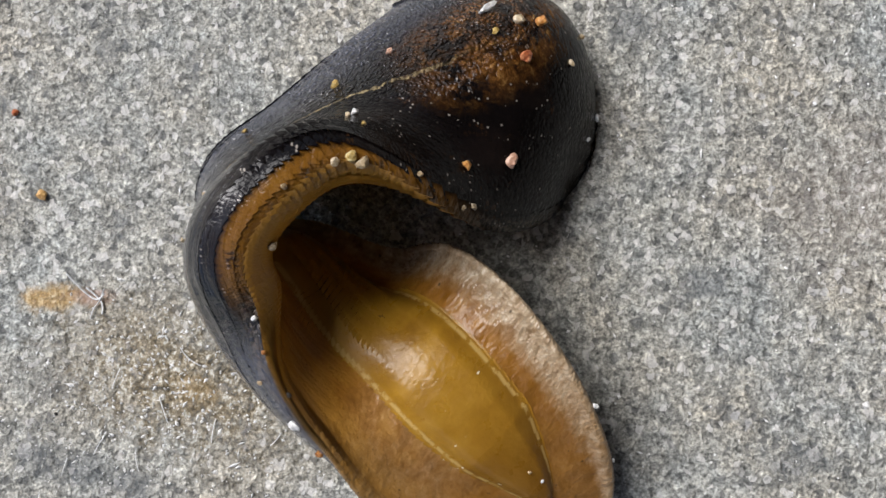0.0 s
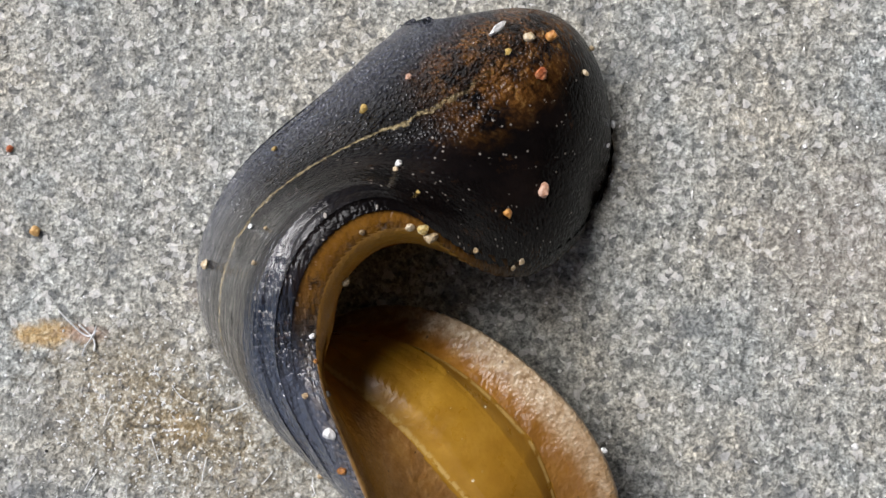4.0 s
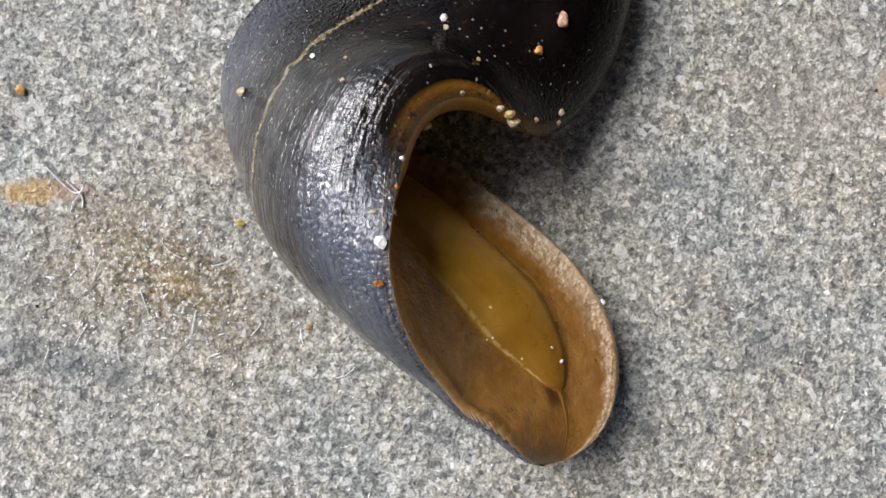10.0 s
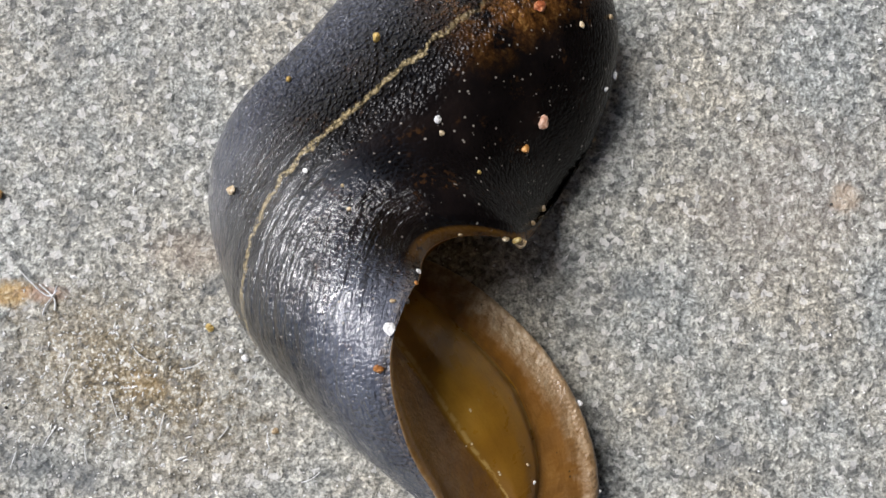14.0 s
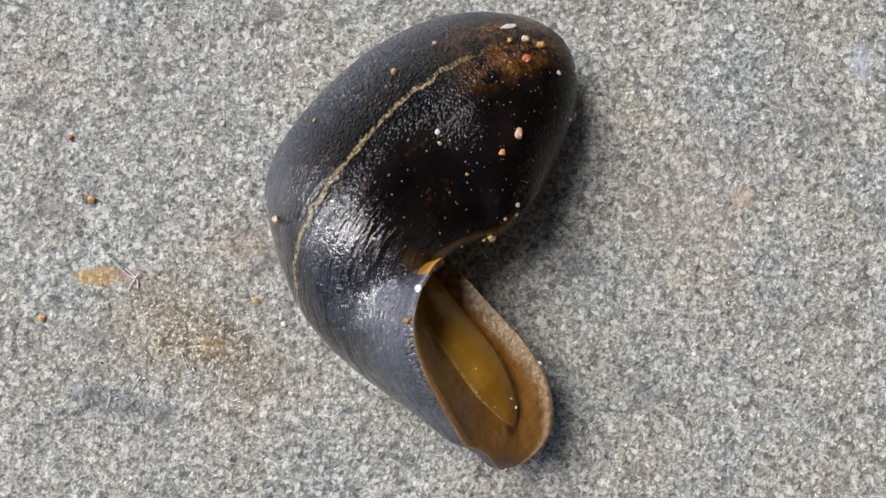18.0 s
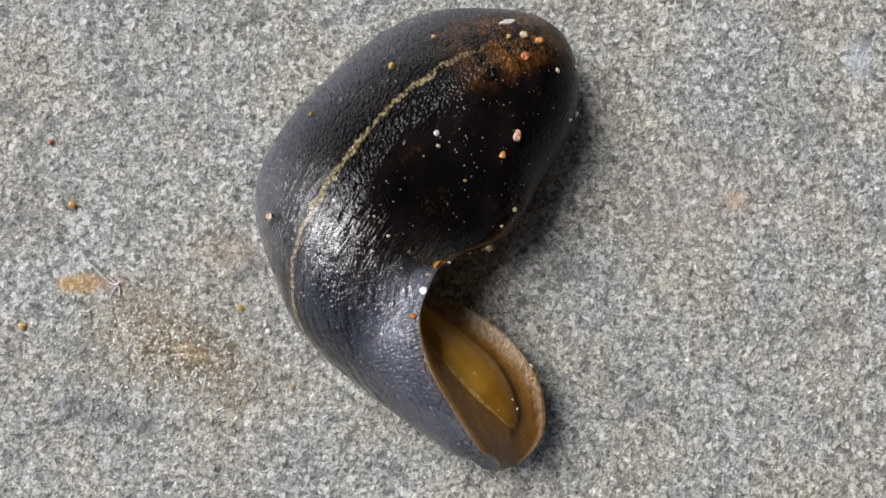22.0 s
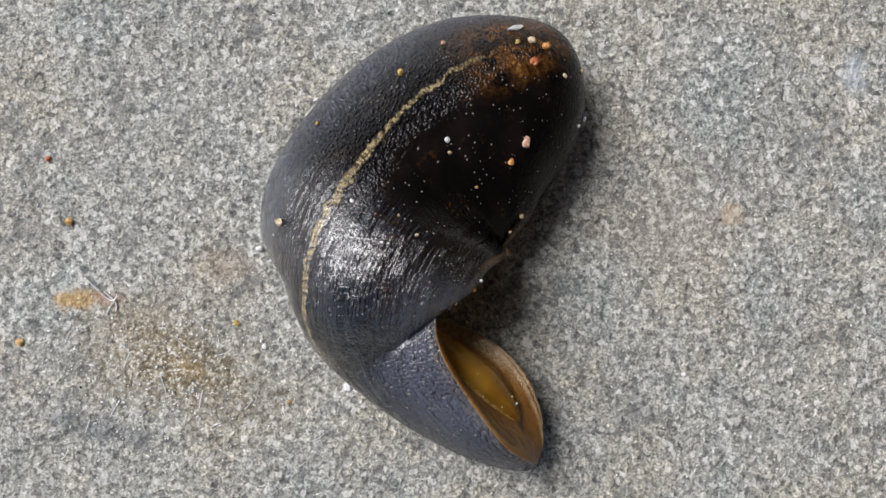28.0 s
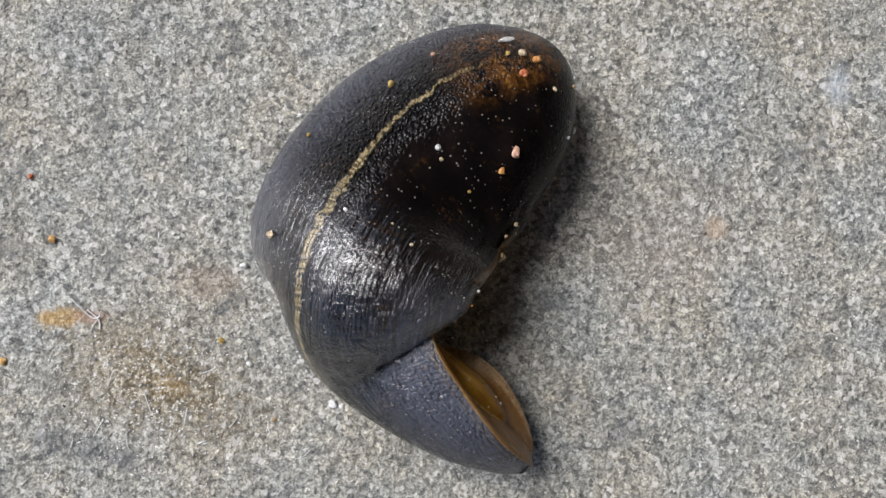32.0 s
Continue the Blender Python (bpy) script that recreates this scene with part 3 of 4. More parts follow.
POSTURE[25.0] = [
    (6.71, 35.28, 3.23, 11.3, 0.215, 0.874, 0.096, 0.000),
    (3.13, 32.52, 6.55, 14.2, 0.264, 0.920, 0.031, 0.000),
    (-1.58, 30.13, 7.58, 21.5, 0.299, 1.095, -0.066, 0.000),
    (-7.01, 26.05, 8.21, 9.8, 0.352, 1.061, 0.112, 0.000),
    (-10.43, 20.09, 8.74, 20.7, 0.035, 1.239, 0.089, 0.000),
    (-11.24, 14.42, 9.00, 46.7, 0.343, 1.144, -0.054, 0.000),
    (-9.56, 10.73, 6.67, 75.7, 0.221, 0.952, -0.072, 0.000),
    (-5.21, 6.88, 5.08, 110.2, 0.117, 0.900, -0.167, 0.000),
    (0.48, 2.83, 3.64, 138.2, 0.327, 0.657, 0.008, 0.000),
    (4.00, 0.10, 4.10, 136.0, 0.281, 0.524, 0.012, 0.000),
]
POSTURE[32.0] = [
    (8.57, 35.24, 3.48, 12.0, 0.081, 0.820, 0.011, 0.000),
    (4.14, 32.94, 6.83, 17.3, 0.105, 0.928, 0.049, 0.000),
    (-0.56, 30.85, 7.91, 22.7, 0.220, 1.053, 0.011, 0.000),
    (-5.66, 26.81, 8.41, 14.2, 0.202, 1.049, 0.089, 0.000),
    (-8.99, 20.75, 9.88, 22.0, 0.087, 1.277, 0.059, 0.000),
    (-9.81, 15.25, 10.18, 44.6, 0.352, 1.229, -0.090, 0.000),
    (-8.31, 10.91, 6.52, 68.2, 0.325, 0.944, -0.064, 0.000),
    (-3.56, 7.20, 5.65, 95.6, 0.183, 0.777, -0.094, 0.000),
    (0.81, 4.58, 4.78, 120.2, 0.178, 0.635, -0.079, 0.000),
    (5.57, 2.10, 3.76, 122.8, 0.060, 0.570, 0.004, 0.000),
]


def basis(s):
    """Natural cubic spline through the stations: weights and their slopes."""
    n, h = STATIONS, 1.0 / (STATIONS - 1)
    a, r = np.eye(n), np.zeros((n, n))
    for i in range(1, n - 1):
        a[i, i - 1:i + 2] = (1, 4, 1)
        r[i, i - 1:i + 2] = np.array((6, -12, 6)) / h ** 2
    m, one = np.linalg.solve(a, r), np.eye(n)
    k = np.clip((s / h).astype(int), 0, n - 2)
    f = (s - k * h) / h
    g = 1 - f
    w = g[:, None] * one[k] + f[:, None] * one[k + 1] + ((g ** 3 - g)[:, None] * m[k] + (f ** 3 - f)[:, None] * m[k + 1]) * h * h / 6
    d = (one[k + 1] - one[k]) / h + (-(3 * g ** 2 - 1)[:, None] * m[k] + (3 * f ** 2 - 1)[:, None] * m[k + 1]) * h / 6
    return w, d


def rounded(s):
    """1 along the body, falling to 0 at both ends like an ellipse."""
    a = np.sqrt(np.clip(1 - (1 - np.clip(s / 0.13, 0, 1)) ** 2, 0, 1))
    b = np.sqrt(np.clip(1 - (1 - np.clip((1 - s) / 0.16, 0, 1)) ** 2, 0, 1))
    return a * b


TIMES = sorted(POSTURE)


def posture(t):
    """Stations at a time, smooth between the known ones."""
    p = [np.array(POSTURE[k]) for k in TIMES]
    i = min(max(sum(k <= t for k in TIMES) - 1, 0), len(TIMES) - 2)
    dt = TIMES[i + 1] - TIMES[i]
    f = (t - TIMES[i]) / dt

    def slope(j):
        lo, hi = max(j - 1, 0), min(j + 1, len(TIMES) - 1)
        return (p[hi] - p[lo]) / (TIMES[hi] - TIMES[lo])
    a, b = slope(i) * dt, slope(i + 1) * dt
    return (2 * f ** 3 - 3 * f ** 2 + 1) * p[i] + (f ** 3 - 2 * f ** 2 + f) * a + (3 * f ** 2 - 2 * f ** 3) * p[i + 1] + (f ** 3 - f ** 2) * b


def soft(q):
    q = np.clip(q, 0, 1)
    return q * q * (3 - 2 * q)


def sole_width(s):
    """The sole narrows and ends short of the tail."""
    return np.sqrt(np.clip((0.925 - s) / 0.08, 0.004, 1))


def lip_roll(s):
    """Thickness of the rolled lip in millimetres, fullest where the body twists."""
    return 0.26 + 0.85 * soft((s - 0.24) / 0.10) * soft((0.62 - s) / 0.12)


def profile(v, h, sole=1.0, roll=0.26):
    """Cross-section: v from -1 to 1 over the back, 1 to 2 and 3 to 4 under the edges, 2 to 3 across the foot."""
    v = (v + 1) % 5 - 1
    half = FOOT_HALF * sole
    x, y = np.sin(v * np.pi / 2), h * np.cos(v * np.pi / 2)
    under = v > 1
    q = np.where(v < 2.5, np.minimum(v - 1, 1.0), np.minimum(4 - v, 1.0))
    side = np.where(v < 2.5, 1.0, -1.0)
    roll = np.where(side > 0, roll, 0.26)
    bead = roll * np.sin(np.pi * np.clip(q / (0.14 + 0.34 * roll), 0, 1)) ** 0.8
    ux, uy = side * (1 - (1 - half - side * FOOT_MID) * q), 0.09 * h * soft(q * 1.1) - bead * np.clip(h / 5, 0, 1)
    foot = (v > 2) & (v < 3)
    r = v - 2
    e = np.minimum(r, 1 - r)
    fx = FOOT_MID + half * (1 - 2 * r)
    fy = 0.09 * h - sole * h * (0.15 * soft(e / 0.2) + 0.05 * soft((e - 0.1) / 0.4))
    x = np.where(foot, fx, np.where(under, ux, x))
    y = np.where(foot, fy, np.where(under, uy, y))
    return x, y


def skin(stations, s, v):
    """Places in millimetres of the body's surface at (s, v)."""
    s = np.clip(s, 0.0, 1.0)
    w, d = basis(s)
    axis, along = w @ stations[:, :3], d @ stations[:, :3]
    along /= np.linalg.norm(along, axis=1)[:, None]
    roll, cup = np.radians(w @ stations[:, 3]), w @ stations[:, 4]
    cap = rounded(s)
    wide, high, lean = (w @ (np.array(WIDE) * stations[:, 5])) * cap, (w @ np.array(HIGH)) * cap, w @ stations[:, 6]
    e0 = np.stack([-along[:, 1], along[:, 0], 0 * roll], 1)
    e0 /= np.linalg.norm(e0, axis=1)[:, None]
    n0 = np.cross(along, e0)
    c, sn = np.cos(roll)[:, None], np.sin(roll)[:, None]
    x, y = profile(v, high, sole_width(s), lip_roll(s))
    below = (v + 1) % 5 > 2
    y = y - cup * wide * np.where(below, 0.3 * x * x + 0.7, x * x) - 0.55 * high + (w @ stations[:, 7]) * wide * np.clip(x, 0, 1) ** 2
    return axis + (x * wide * (1 + lean * x))[:, None] * (c * e0 + sn * n0) + y[:, None] * (c * n0 - sn * e0)


def outward(stations, s, v):
    s = np.clip(s, 0.004, 0.996)
    a = skin(stations, s + 0.002, v) - skin(stations, s - 0.002, v)
    b = skin(stations, s, v + 0.01) - skin(stations, s, v - 0.01)
    n = np.cross(a, b)
    return n / np.maximum(np.linalg.norm(n, axis=1), 1e-9)[:, None]


ROW_TIMES = (0.0, 1.5, 3.0, 4.5, 6.0, 7.5, 9.0, 10.0, 11.0, 12.5, 14.0, 15.5, 17.0, 18.5, 20.0, 22.5, 25.0, 28.5, 32.0)
SHAPES = [posture(t) for t in ROW_TIMES]
ROWS = 108
MOVERS = []
slug = tagged(new("slug"), "black leathery slug twisted over, showing its amber underside", "slug")
slug.location = (0.0, 0.018, 0.0)
BASE = np.array((0.0, 18.0, 0.0))


def best_turns(a, b):
    """Rotations that carry the point sets a onto b, both centred."""
    u, _, vt = np.linalg.svd(np.einsum("nki,nkj->nij", a, b))
    v, ut = vt.transpose(0, 2, 1), u.transpose(0, 2, 1)
    flip = np.tile(np.eye(3), (len(a), 1, 1))
    flip[:, 2, 2] = np.sign(np.linalg.det(v @ ut))
    return v @ flip @ ut


def build_slug():
    """The skin in rigid pieces, the margin of each tucked under its neighbours."""
    # rows stand closer where the body twists
    fine = np.linspace(0, 1, 2001)
    crowd = np.cumsum(1 + 0.9 * np.exp(-((fine - 0.51) / 0.13) ** 2))
    cuts = np.interp(np.linspace(0, 1, ROWS + 1), (crowd - crowd[0]) / (crowd[-1] - crowd[0]), fine)
    spans = []
    for i in range(ROWS):
        a, b = cuts[i], cuts[i + 1]
        for j in range(16):
            name = "flank_skin" if j in (0, 1, 2, 13, 14, 15) else "back_skin" if i < ROWS // 2 else "rump_skin"
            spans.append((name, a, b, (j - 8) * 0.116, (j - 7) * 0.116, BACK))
        # the edge folds over from the back to the underside in one piece
        # behind the twist this edge shears, so it lies there in narrower pieces
        cut = np.linspace(a, b, 5 if 0.53 < a < 0.80 else 2)
        for lo, hi in zip(cut[:-1], cut[1:]):
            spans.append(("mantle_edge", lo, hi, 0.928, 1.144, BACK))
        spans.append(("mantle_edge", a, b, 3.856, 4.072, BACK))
        for j in range(4):
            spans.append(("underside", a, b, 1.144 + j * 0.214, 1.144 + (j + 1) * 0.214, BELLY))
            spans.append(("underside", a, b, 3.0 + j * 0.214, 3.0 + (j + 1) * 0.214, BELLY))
        for j in range(4):
            spans.append(("foot_sole", a, b, 2 + j / 4, 2 + (j + 1) / 4, FOOT))
    labels = {"back_skin": "wet slate-black pimpled skin with a pale seam", "rump_skin": "glossy wrinkled slate-black skin",
              "flank_skin": "grey-black skin of the flank", "mantle_edge": "dark edge of the mantle, amber underneath",
              "underside": "amber-brown skin of the underside", "foot_sole": "smooth ochre-yellow sole of the foot"}

    # the margin of a piece is as wide as its place ever stretches
    lo_s, hi_s, lo_v, hi_v = (np.array([sp[k] for sp in spans]) for k in (1, 2, 3, 4))
    mid_s, mid_v = (lo_s + hi_s) / 2, (lo_v + hi_v) / 2
    spread = []
    for shape in SHAPES:
        spread.append((np.linalg.norm(skin(shape, hi_s, mid_v) - skin(shape, lo_s, mid_v), axis=1), np.linalg.norm(skin(shape, mid_s, hi_v) - skin(shape, mid_s, lo_v), axis=1)))
    spread = np.array(spread)
    margin = np.clip(0.12 + 0.58 * (spread.max(0) / np.maximum(spread.mean(0), 1e-6) - 1), 0.14, 0.75)
    inner, low_fold, high_fold = (0, 0.33, 0.67, 1.0), (0, 1 / 3, 0.62, 1.0), (0, 0.38, 2 / 3, 1.0)

    def samples(lo, hi, edge, steps):
        return lo + (hi - lo) * np.concatenate([[-edge, -edge / 2], steps, [1 + edge / 2, 1 + edge]])
    grids_s, grids_v = [], []
    ramp = np.array([1.1, 0.4, 0, 0, 0, 0, 0.4, 1.1])
    for i, (name, a, b, c, d, _) in enumerate(spans):
        steps = inner if name != "mantle_edge" else low_fold if c < 1 else high_fold
        grids_s.append(np.repeat(samples(a, b, margin[0, i], inner), 8))
        grids_v.append(np.tile(samples(c, d, min(margin[1, i], 0.5), steps), 8))
    depth = np.maximum(ramp[:, None], ramp[None, :]).ravel()
    ns = nv = 8
    s, v = np.array(grids_s), np.array(grids_v)
    s = np.clip(s, 0, 1)
    at = [skin(shape, s.ravel(), v.ravel()).reshape(*s.shape, 3) for shape in SHAPES]
    middles = [p.mean(1) for p in at]
    mean = at[8] - middles[8][:, None]
    rest = at[8]
    for _ in range(2):
        total = np.zeros_like(mean)
        for p, m in zip(at, middles):
            turn = best_turns(p - m[:, None], mean)
            total += np.einsum("nij,nkj->nki", turn, p - m[:, None])
        mean = total / len(at)
    grid = mean.reshape(-1, ns, nv, 3)
    n = np.cross(np.gradient(grid, axis=1), np.gradient(grid, axis=2)).reshape(mean.shape)
    n /= np.maximum(np.linalg.norm(n, axis=2), 1e-9)[..., None]
    sunk = mean - n * (0.05 * depth)[None, :, None]
    turns = [best_turns(mean, p - m[:, None]) for p, m in zip(at, middles)]
    faces = grid_faces(ns, nv).tolist()
    wide = (basis(s.ravel())[0] @ np.array(WIDE)).reshape(s.shape)
    vw = (v + 1) % 5 - 1
    x = profile(v.ravel(), np.full(v.size, 6.0), sole_width(s.ravel()))[0].reshape(v.shape)
    arc = np.where(vw <= 1, vw * wide * 1.25, x * wide)
    for i, (name, *_, material) in enumerate(spans):
        me = mesh_from(name, (sunk[i] * MM).tolist(), faces, material)
        me.normals_split_custom_set_from_vertices(n[i].tolist())
        if name == "mantle_edge":
            me.materials.append(BELLY)
            low = v[i].reshape(8, 8)
            low = (low[:-1, :-1] + low[1:, 1:]).ravel() / 2
            me.polygons.foreach_set("material_index", ((low > 1) & (low < 4)).astype(int).tolist())
        across = np.abs(5 - 2 * v[i]) if name == "foot_sole" else np.abs(x[i])
        me.attributes.new("rest", "FLOAT_VECTOR", "POINT").data.foreach_set("vector", rest[i].ravel())
        me.attributes.new("body", "FLOAT_VECTOR", "POINT").data.foreach_set("vector", np.stack([s[i], arc[i], across], 1).ravel())
        ob = tagged(new(name, me), labels[name])
        ob.parent = slug
        rows = []
        for t, turn, m in zip(ROW_TIMES, turns, middles):
            pm = Matrix(turn[i].tolist()).to_4x4()
            pm.translation = (m[i] - BASE) * MM
            rows.append((t, pm))
        MOVERS.append((ob, rows))


build_slug()


# ---------- grit and lint ----------
def crumb_mesh(size, seed, stretch=(1.0, 1.0, 0.8)):
    """An angular grain of sand, size in millimetres across, its foot at the origin."""
    rng = random.Random(seed)
    bm = bmesh.new()
    bmesh.ops.create_icosphere(bm, subdivisions=2, radius=size / 2 * MM)
    cuts = [Vector((rng.uniform(-1, 1), rng.uniform(-1, 1), rng.uniform(-1, 1))).normalized() for _ in range(7)]
    for v in bm.verts:
        d = v.co.normalized()
        shrink = min(1.0, min(0.62 / max(d.dot(c), 0.01) for c in cuts))
        v.co *= shrink * rng.uniform(0.9, 1.1)
        v.co = Vector((v.co.x * stretch[0], v.co.y * stretch[1], v.co.z * stretch[2]))
    me = bpy.data.meshes.new("grain")
    bm.to_mesh(me)
    bm.free()
    return me


def stuck_grain(name, s, v, size, material, label, seed, stretch=(1.0, 1.0, 0.8)):
    """A grain that sticks to the skin and rides with it."""
    size *= 0.86
    me = crumb_mesh(size, seed, stretch)
    me.materials.append(material)
    ob = tagged(new(name, me), label, "sand grain", "grit stuck on the slug")
    rows = []
    s1, v1 = np.array([s]), np.array([v])
    for t, shape in zip(ROW_TIMES, SHAPES):
        p, n = skin(shape, s1, v1)[0], Vector(outward(shape, s1, v1)[0])
        along = Vector(skin(shape, s1 + 0.01, v1)[0] - skin(shape, s1 - 0.01, v1)[0])
        x = (along - n * along.dot(n)).normalized()
        y = n.cross(x)
        m = Matrix((x, y, n)).transposed().to_4x4()
        m.translation = (Vector(p) + n * size * 0.2) * MM
        rows.append((t, m))
    MOVERS.append((ob, rows))
    return ob


def ground_height(x, y):
    """Height of the stone at a place, in millimetres."""
    x, y = np.array([x]), np.array([y])
    z = 0.16 * lattice_noise(x, y, 0.62, 3) + 0.14 * lattice_noise(x + 7, y, 1.3, 4) + 0.25 * lattice_noise(x, y + 5, 5.0, 5) + 0.10 * lattice_noise(x, y, 0.38, 6)
    return float(z[0] - 0.42)


def loose_grain(name, x, y, size, material, label, seed, stretch=(1.0, 1.0, 0.8)):
    me = crumb_mesh(size, seed, stretch)
    me.materials.append(material)
    ob = tagged(new(name, me), label, "sand grain", "loose grit on the stone")
    ob.matrix_world = pose(x * MM, y * MM, (ground_height(x, y) + size * 0.24) * MM, 0, 0, seed * 47)
    return ob


STUCK = (
    (0.183, 0.498, 1.05, PINK, "pinkish angular sand grain stuck on black skin"),
    (0.221, 0.527, 0.75, ORANGE, "round orange sand grain stuck on black skin"),
    (0.292, 0.237, 0.60, WHITE, "small white sand grain stuck on black skin"),
    (0.301, 0.281, 0.42, TAN, "tiny tan sand grain stuck on black skin"),
    (0.129, 0.141, 1.05, RED, "brick-red sand grain on the rusty head end"),
    (0.102, 0.084, 1.00, ORANGE, "orange sand grain near the head end"),
    (0.114, 0.012, 0.85, TAN, "tan sand grain near the head end"),
    (0.134, -0.012, 0.55, YELLOW, "yellowish sand grain near the head end"),
    (0.281, -0.165, 0.70, YELLOW, "yellow sand grain stuck beside the pale seam"),
    (0.219, -0.188, 0.50, PINK, "small pink sand grain on the back"),
    (0.056, 0.736, 0.62, WHITE, "white sand grain at the slug's edge"),
    (0.080, 0.675, 0.40, WHITE, "tiny white sand grain at the slug's edge"),
    (0.045, 0.388, 0.50, TAN, "pale sand grain at the head end"),
    (0.095, 0.300, 0.55, TAN, "pale sand grain at the head end"),
    (0.093, 0.998, 0.42, TAN, "pale sand grain low on the flank"),
    (0.237, 0.848, 0.42, TAN, "pale sand grain low on the flank"),
    (0.249, 0.913, 0.42, TAN, "pale sand grain low on the flank"),
    (0.438, 0.088, 0.42, WHITE, "white speck of sand on the back"),
    (0.463, 0.438, 0.34, TAN, "pale speck of sand on the back"),
    (0.299, 0.475, 0.36, YELLOW, "yellow speck of sand on the back"),
    (0.438, 0.300, 0.30, TAN, "pale speck of sand on the back"),
    (0.368, -0.362, 0.50, YELLOW, "yellowish sand grain on the flank"),
    (0.356, -0.971, 0.60, ORANGE, "orange sand grain low on the flank"),
    (0.473, -0.269, 0.85, TAN, "tan sand grain on the flank"),
    (0.330, 1.000, 0.95, TAN, "tan sand clump on the curled edge"),
    (0.338, 0.975, 0.75, YELLOW, "yellow sand clump on the curled edge"),
    (0.353, 1.000, 0.60, TAN, "tan sand clump on the curled edge"),
    (0.279, 0.850, 0.45, TAN, "pale sand grain on the curled edge"),
    (0.239, 0.850, 0.45, TAN, "pale sand grain on the curled edge"),
    (0.403, 0.975, 0.40, TAN, "pale sand grain on the curled edge"),
    (0.522, 0.988, 0.40, WHITE, "white speck on the curled edge"),
    (0.338, 1.000, 0.36, TAN, "pale sand grain on the curled edge"),
    (0.567, 1.000, 0.36, ORANGE, "small orange grain on the curled edge"),
    (0.597, 0.900, 0.40, TAN, "pale sand grain on the curled edge"),
    (0.649, 0.953, 0.85, WHITE, "smooth white sand grain at the curled edge"),
    (0.686, 0.925, 0.66, ORANGE, "orange sand grain at the curled edge"),
    (0.882, -1.000, 0.55, WHITE, "white sand grain at the tail's edge"),
    (0.930, -0.970, 0.36, WHITE, "white speck at the tail's edge"),
    (0.450, 1.160, 0.65, TAN, "tan sand grain on the amber underside"),
    (0.550, 1.500, 0.30, WHITE, "white speck on the amber underside"),
    (0.900, 2.720, 0.32, WHITE, "white speck on the ochre sole"),
    (0.885, 2.600, 0.28, TAN, "pale speck on the ochre sole"),
    (0.620, 1.050, 0.42, DARK, "dark crumb under the curled edge"),
)
for i, (s, v, size, material, label) in enumerate(STUCK):
    stuck_grain("sand_grain", s, v, size, material, label, i + 1)
stuck_grain("sand_flake", 0.124, -0.112, 1.15, WHITE, "long white sand flake near the head end", 90, (1.5, 0.6, 0.5))

LOOSE = (
    (-34.40, 20.96, 0.80, AMBER, "round orange sand grain on grey stone"),
    (-38.32, 10.76, 0.80, AMBER, "round orange sand grain on grey stone"),
    (-20.08, 12.26, 0.70, YELLOW, "yellow-brown crumb on grey stone"),
    (-36.25, 26.37, 0.55, RED, "small reddish crumb on grey stone"),
    (-18.15, 18.62, 0.70, WHITE, "white crumb beside the slug"),
    (-10.60, 6.80, 0.80, WHITE, "white crumb beside the slug"),
    (-9.95, 6.55, 0.60, WHITE, "small white crumb beside the slug"),
    (18.13, 7.62, 0.50, WHITE, "white crumb on grey stone"),
    (25.33, 32.28, 0.45, WHITE, "white crumb on grey stone"),
    (-15.59, 5.51, 0.50, TAN, "tan crumb on grey stone"),
    (-33.12, 6.94, 0.26, DARK, "black speck on grey stone"),
    (-17.70, 10.25, 0.60, WHITE, "white crumb beside the slug"),
    (-17.95, 10.75, 0.40, WHITE, "small white crumb beside the slug"),
    (8.84, 26.98, 0.28, WHITE, "white speck on grey stone"),
    (15.52, 26.81, 0.30, WHITE, "white speck on grey stone"),
    (21.70, 20.93, 0.26, DARK, "black speck on grey stone"),
)
for i, (x, y, size, material, label) in enumerate(LOOSE):
    loose_grain("sand_grain", x, y, size, material, label, 200 + i)


def lint(points, label, radius=0.055, lift=0.12):
    """A hair-thin fibre along points in millimetres (x, y, height)."""
    cu = bpy.data.curves.new("lint_fibre", "CURVE")
    cu.dimensions, cu.bevel_depth, cu.bevel_resolution = "3D", radius * MM, 1
    sp = cu.splines.new("NURBS")
    sp.points.add(len(points) - 1)
    sp.order_u, sp.use_endpoint_u = 3, True
    for q, (x, y, z) in zip(sp.points, points):
        q.co = (x * MM, y * MM, (ground_height(x, y) + lift + z) * MM, 1)
    made = new("lint_tmp", cu)
    me = bpy.data.meshes.new_from_object(made.evaluated_get(bpy.context.evaluated_depsgraph_get()))
    bpy.data.objects.remove(made)
    me.materials.append(FIBRE)
    me.polygons.foreach_set("use_smooth", [True] * len(me.polygons))
    me.name = "lint_fibre"
    return tagged(new("lint_fibre", me), label, "fibre", "lint on the stone")


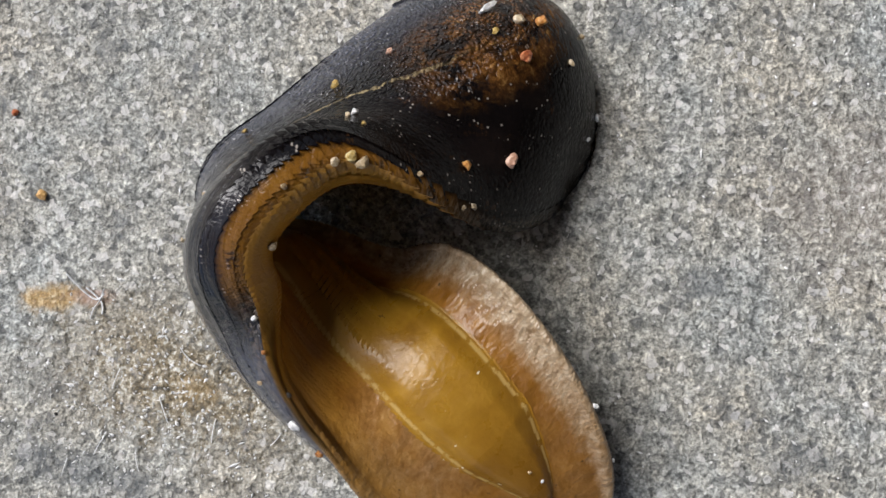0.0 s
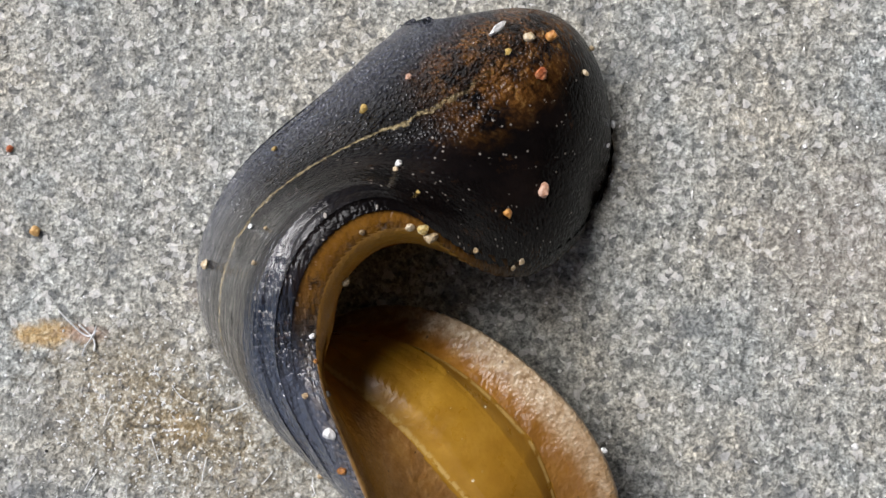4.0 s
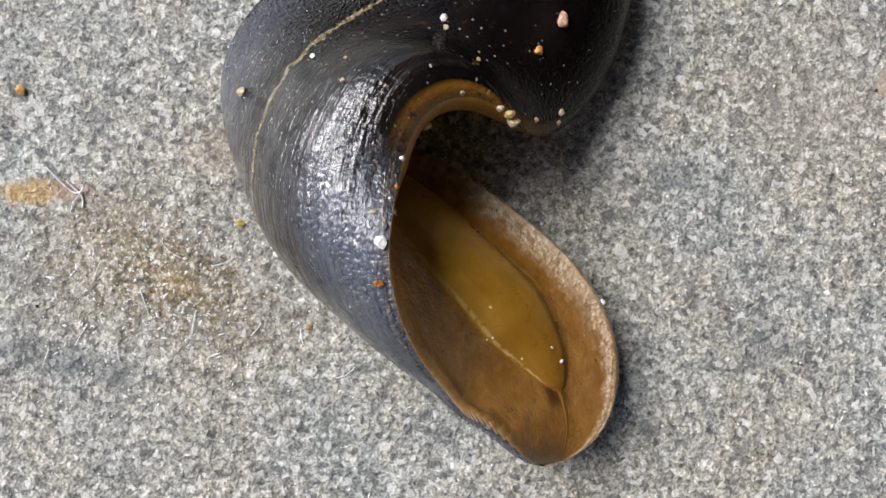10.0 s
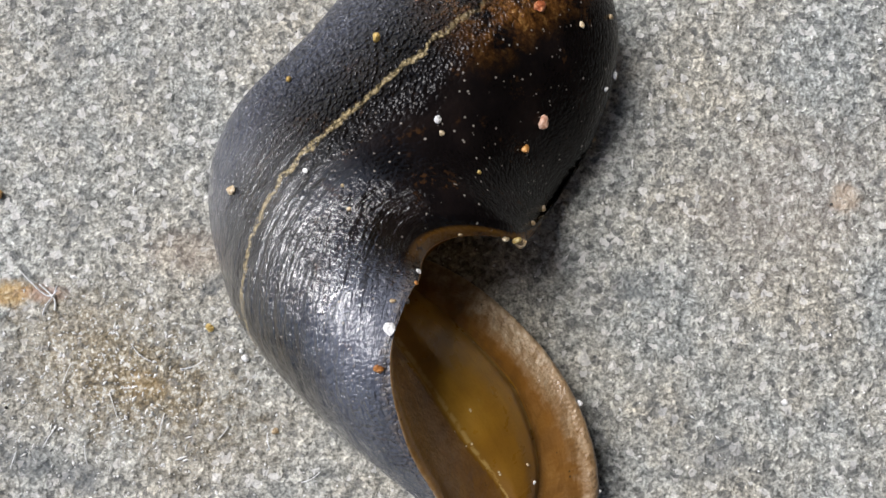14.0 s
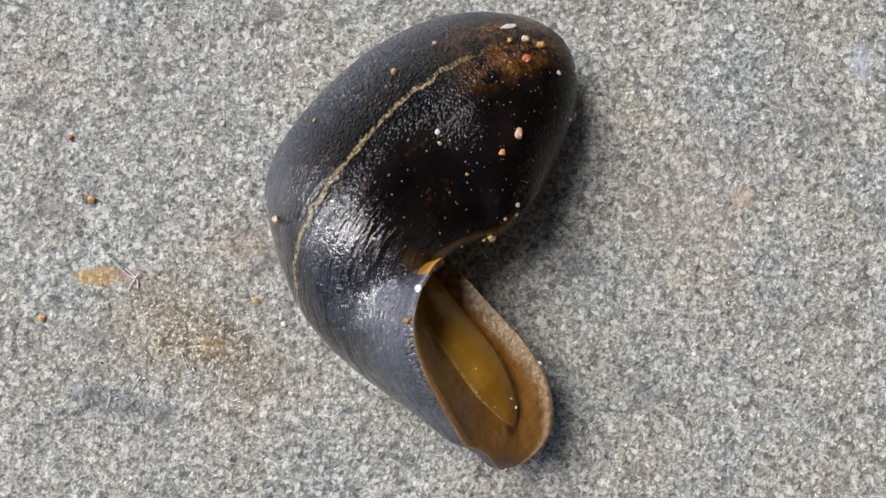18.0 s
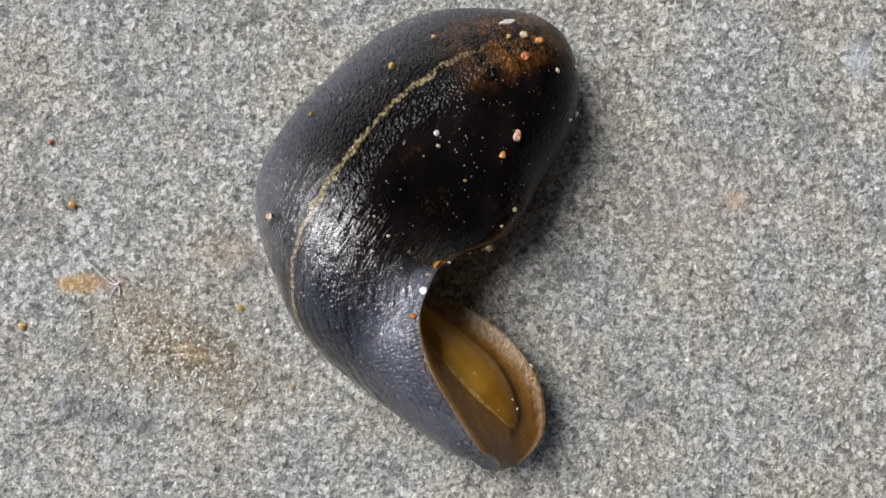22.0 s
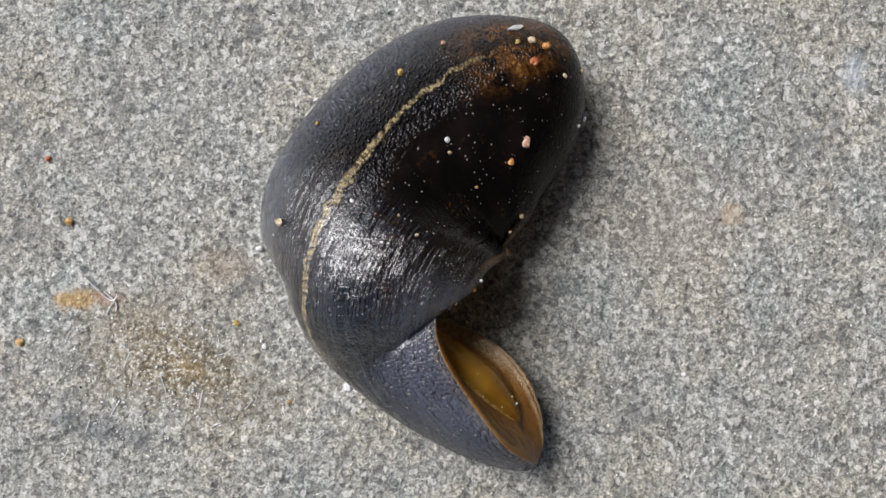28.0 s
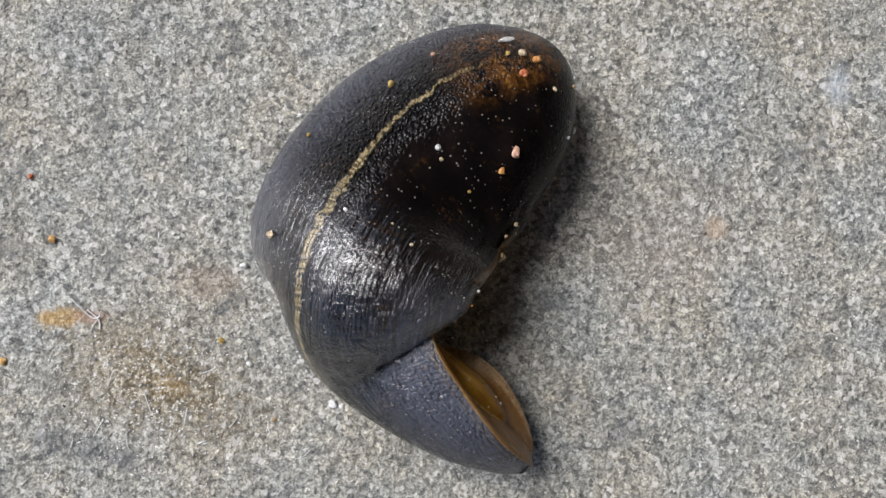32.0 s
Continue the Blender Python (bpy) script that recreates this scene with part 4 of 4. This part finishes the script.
lint([(-32.4, 15.9, 0.5), (-31.6, 15.0, 0.3), (-30.9, 14.3, 0.0), (-30.4, 14.2, 0.1), (-30.0, 14.6, 0.3)], "white lint fibre caught on the rust stain")
lint([(-31.2, 15.0, 0.2), (-30.6, 14.5, 0.1), (-30.1, 13.9, 0.0), (-30.2, 13.3, 0.0)], "white lint fibre caught on the rust stain", 0.06)
lint([(-30.0, 14.9, 0.3), (-30.3, 14.2, 0.1), (-30.8, 13.6, 0.1), (-31.0, 13.0, 0.0)], "white lint fibre caught on the rust stain", 0.05)
rng = random.Random(11)
for x, y, turn in ((-29.3, 9.2, 70), (-26.2, 7.2, 110), (-30.3, 5.0, 60), (-32.5, 3.6, 75), (-27.8, 4.1, 95), (-19.0, 5.4, 50), (-16.0, 4.9, 100), (-21.2, 9.8, 20), (-24.5, 10.6, 140), (-23.0, 5.9, 80), (-34.3, 1.5, 65), (-13.2, 2.6, 30)):
    c, s = math.cos(radians(turn)), math.sin(radians(turn))
    k = rng.uniform(0.5, 0.9)
    b = rng.uniform(-0.5, 0.5)
    lint([(x - c * k, y - s * k, 0), (x - b * s * 0.6, y + b * c * 0.6, 0.12), (x + c * k, y + s * k, 0)], "short pale fibre lying on grey stone", 0.032)


def scatter_grit():
    """Glinting sand specks all over the stone, as one mesh."""
    rng = np.random.default_rng(5)
    verts, faces = [], []
    shape = np.array([(1, 0, 0), (0, 1, 0), (-1, 0, 0), (0, -1, 0), (0, 0, 1), (0, 0, -1)], float)
    tri = ((0, 1, 4), (1, 2, 4), (2, 3, 4), (3, 0, 4), (1, 0, 5), (2, 1, 5), (3, 2, 5), (0, 3, 5))
    for _ in range(2400):
        x, y = rng.uniform(-48, 42), rng.uniform(-10, 50)
        if rng.random() < 0.35:
            x, y = rng.normal(-27, 5), rng.normal(8, 4)
        r = rng.uniform(0.04, 0.10) * (1.5 if rng.random() < 0.1 else 1.0)
        a = rng.uniform(0, 6.28)
        turn = np.array(((math.cos(a), -math.sin(a), 0), (math.sin(a), math.cos(a), 0), (0, 0, 1)))
        long = rng.uniform(1.0, 3.0) if rng.random() < 0.4 else 1.0
        p = (shape * rng.uniform(0.6, 1.3, (6, 1)) * (r * long, r, r * 0.8)) @ turn.T + (x, y, ground_height(x, y) + r * 0.3)
        k = len(verts)
        verts += (p * MM).tolist()
        faces += [tuple(k + i for i in f) for f in tri]
    me = mesh_from("sand_specks", verts, faces, WHITE, False)
    tagged(new("sand_specks", me), "fine pale glinting sand specks on stone", "sand", kind="stuff")


scatter_grit()


# ---------- movement ----------
def motions():
    for ob, rows in MOVERS:
        walk(ob, rows)


motions()
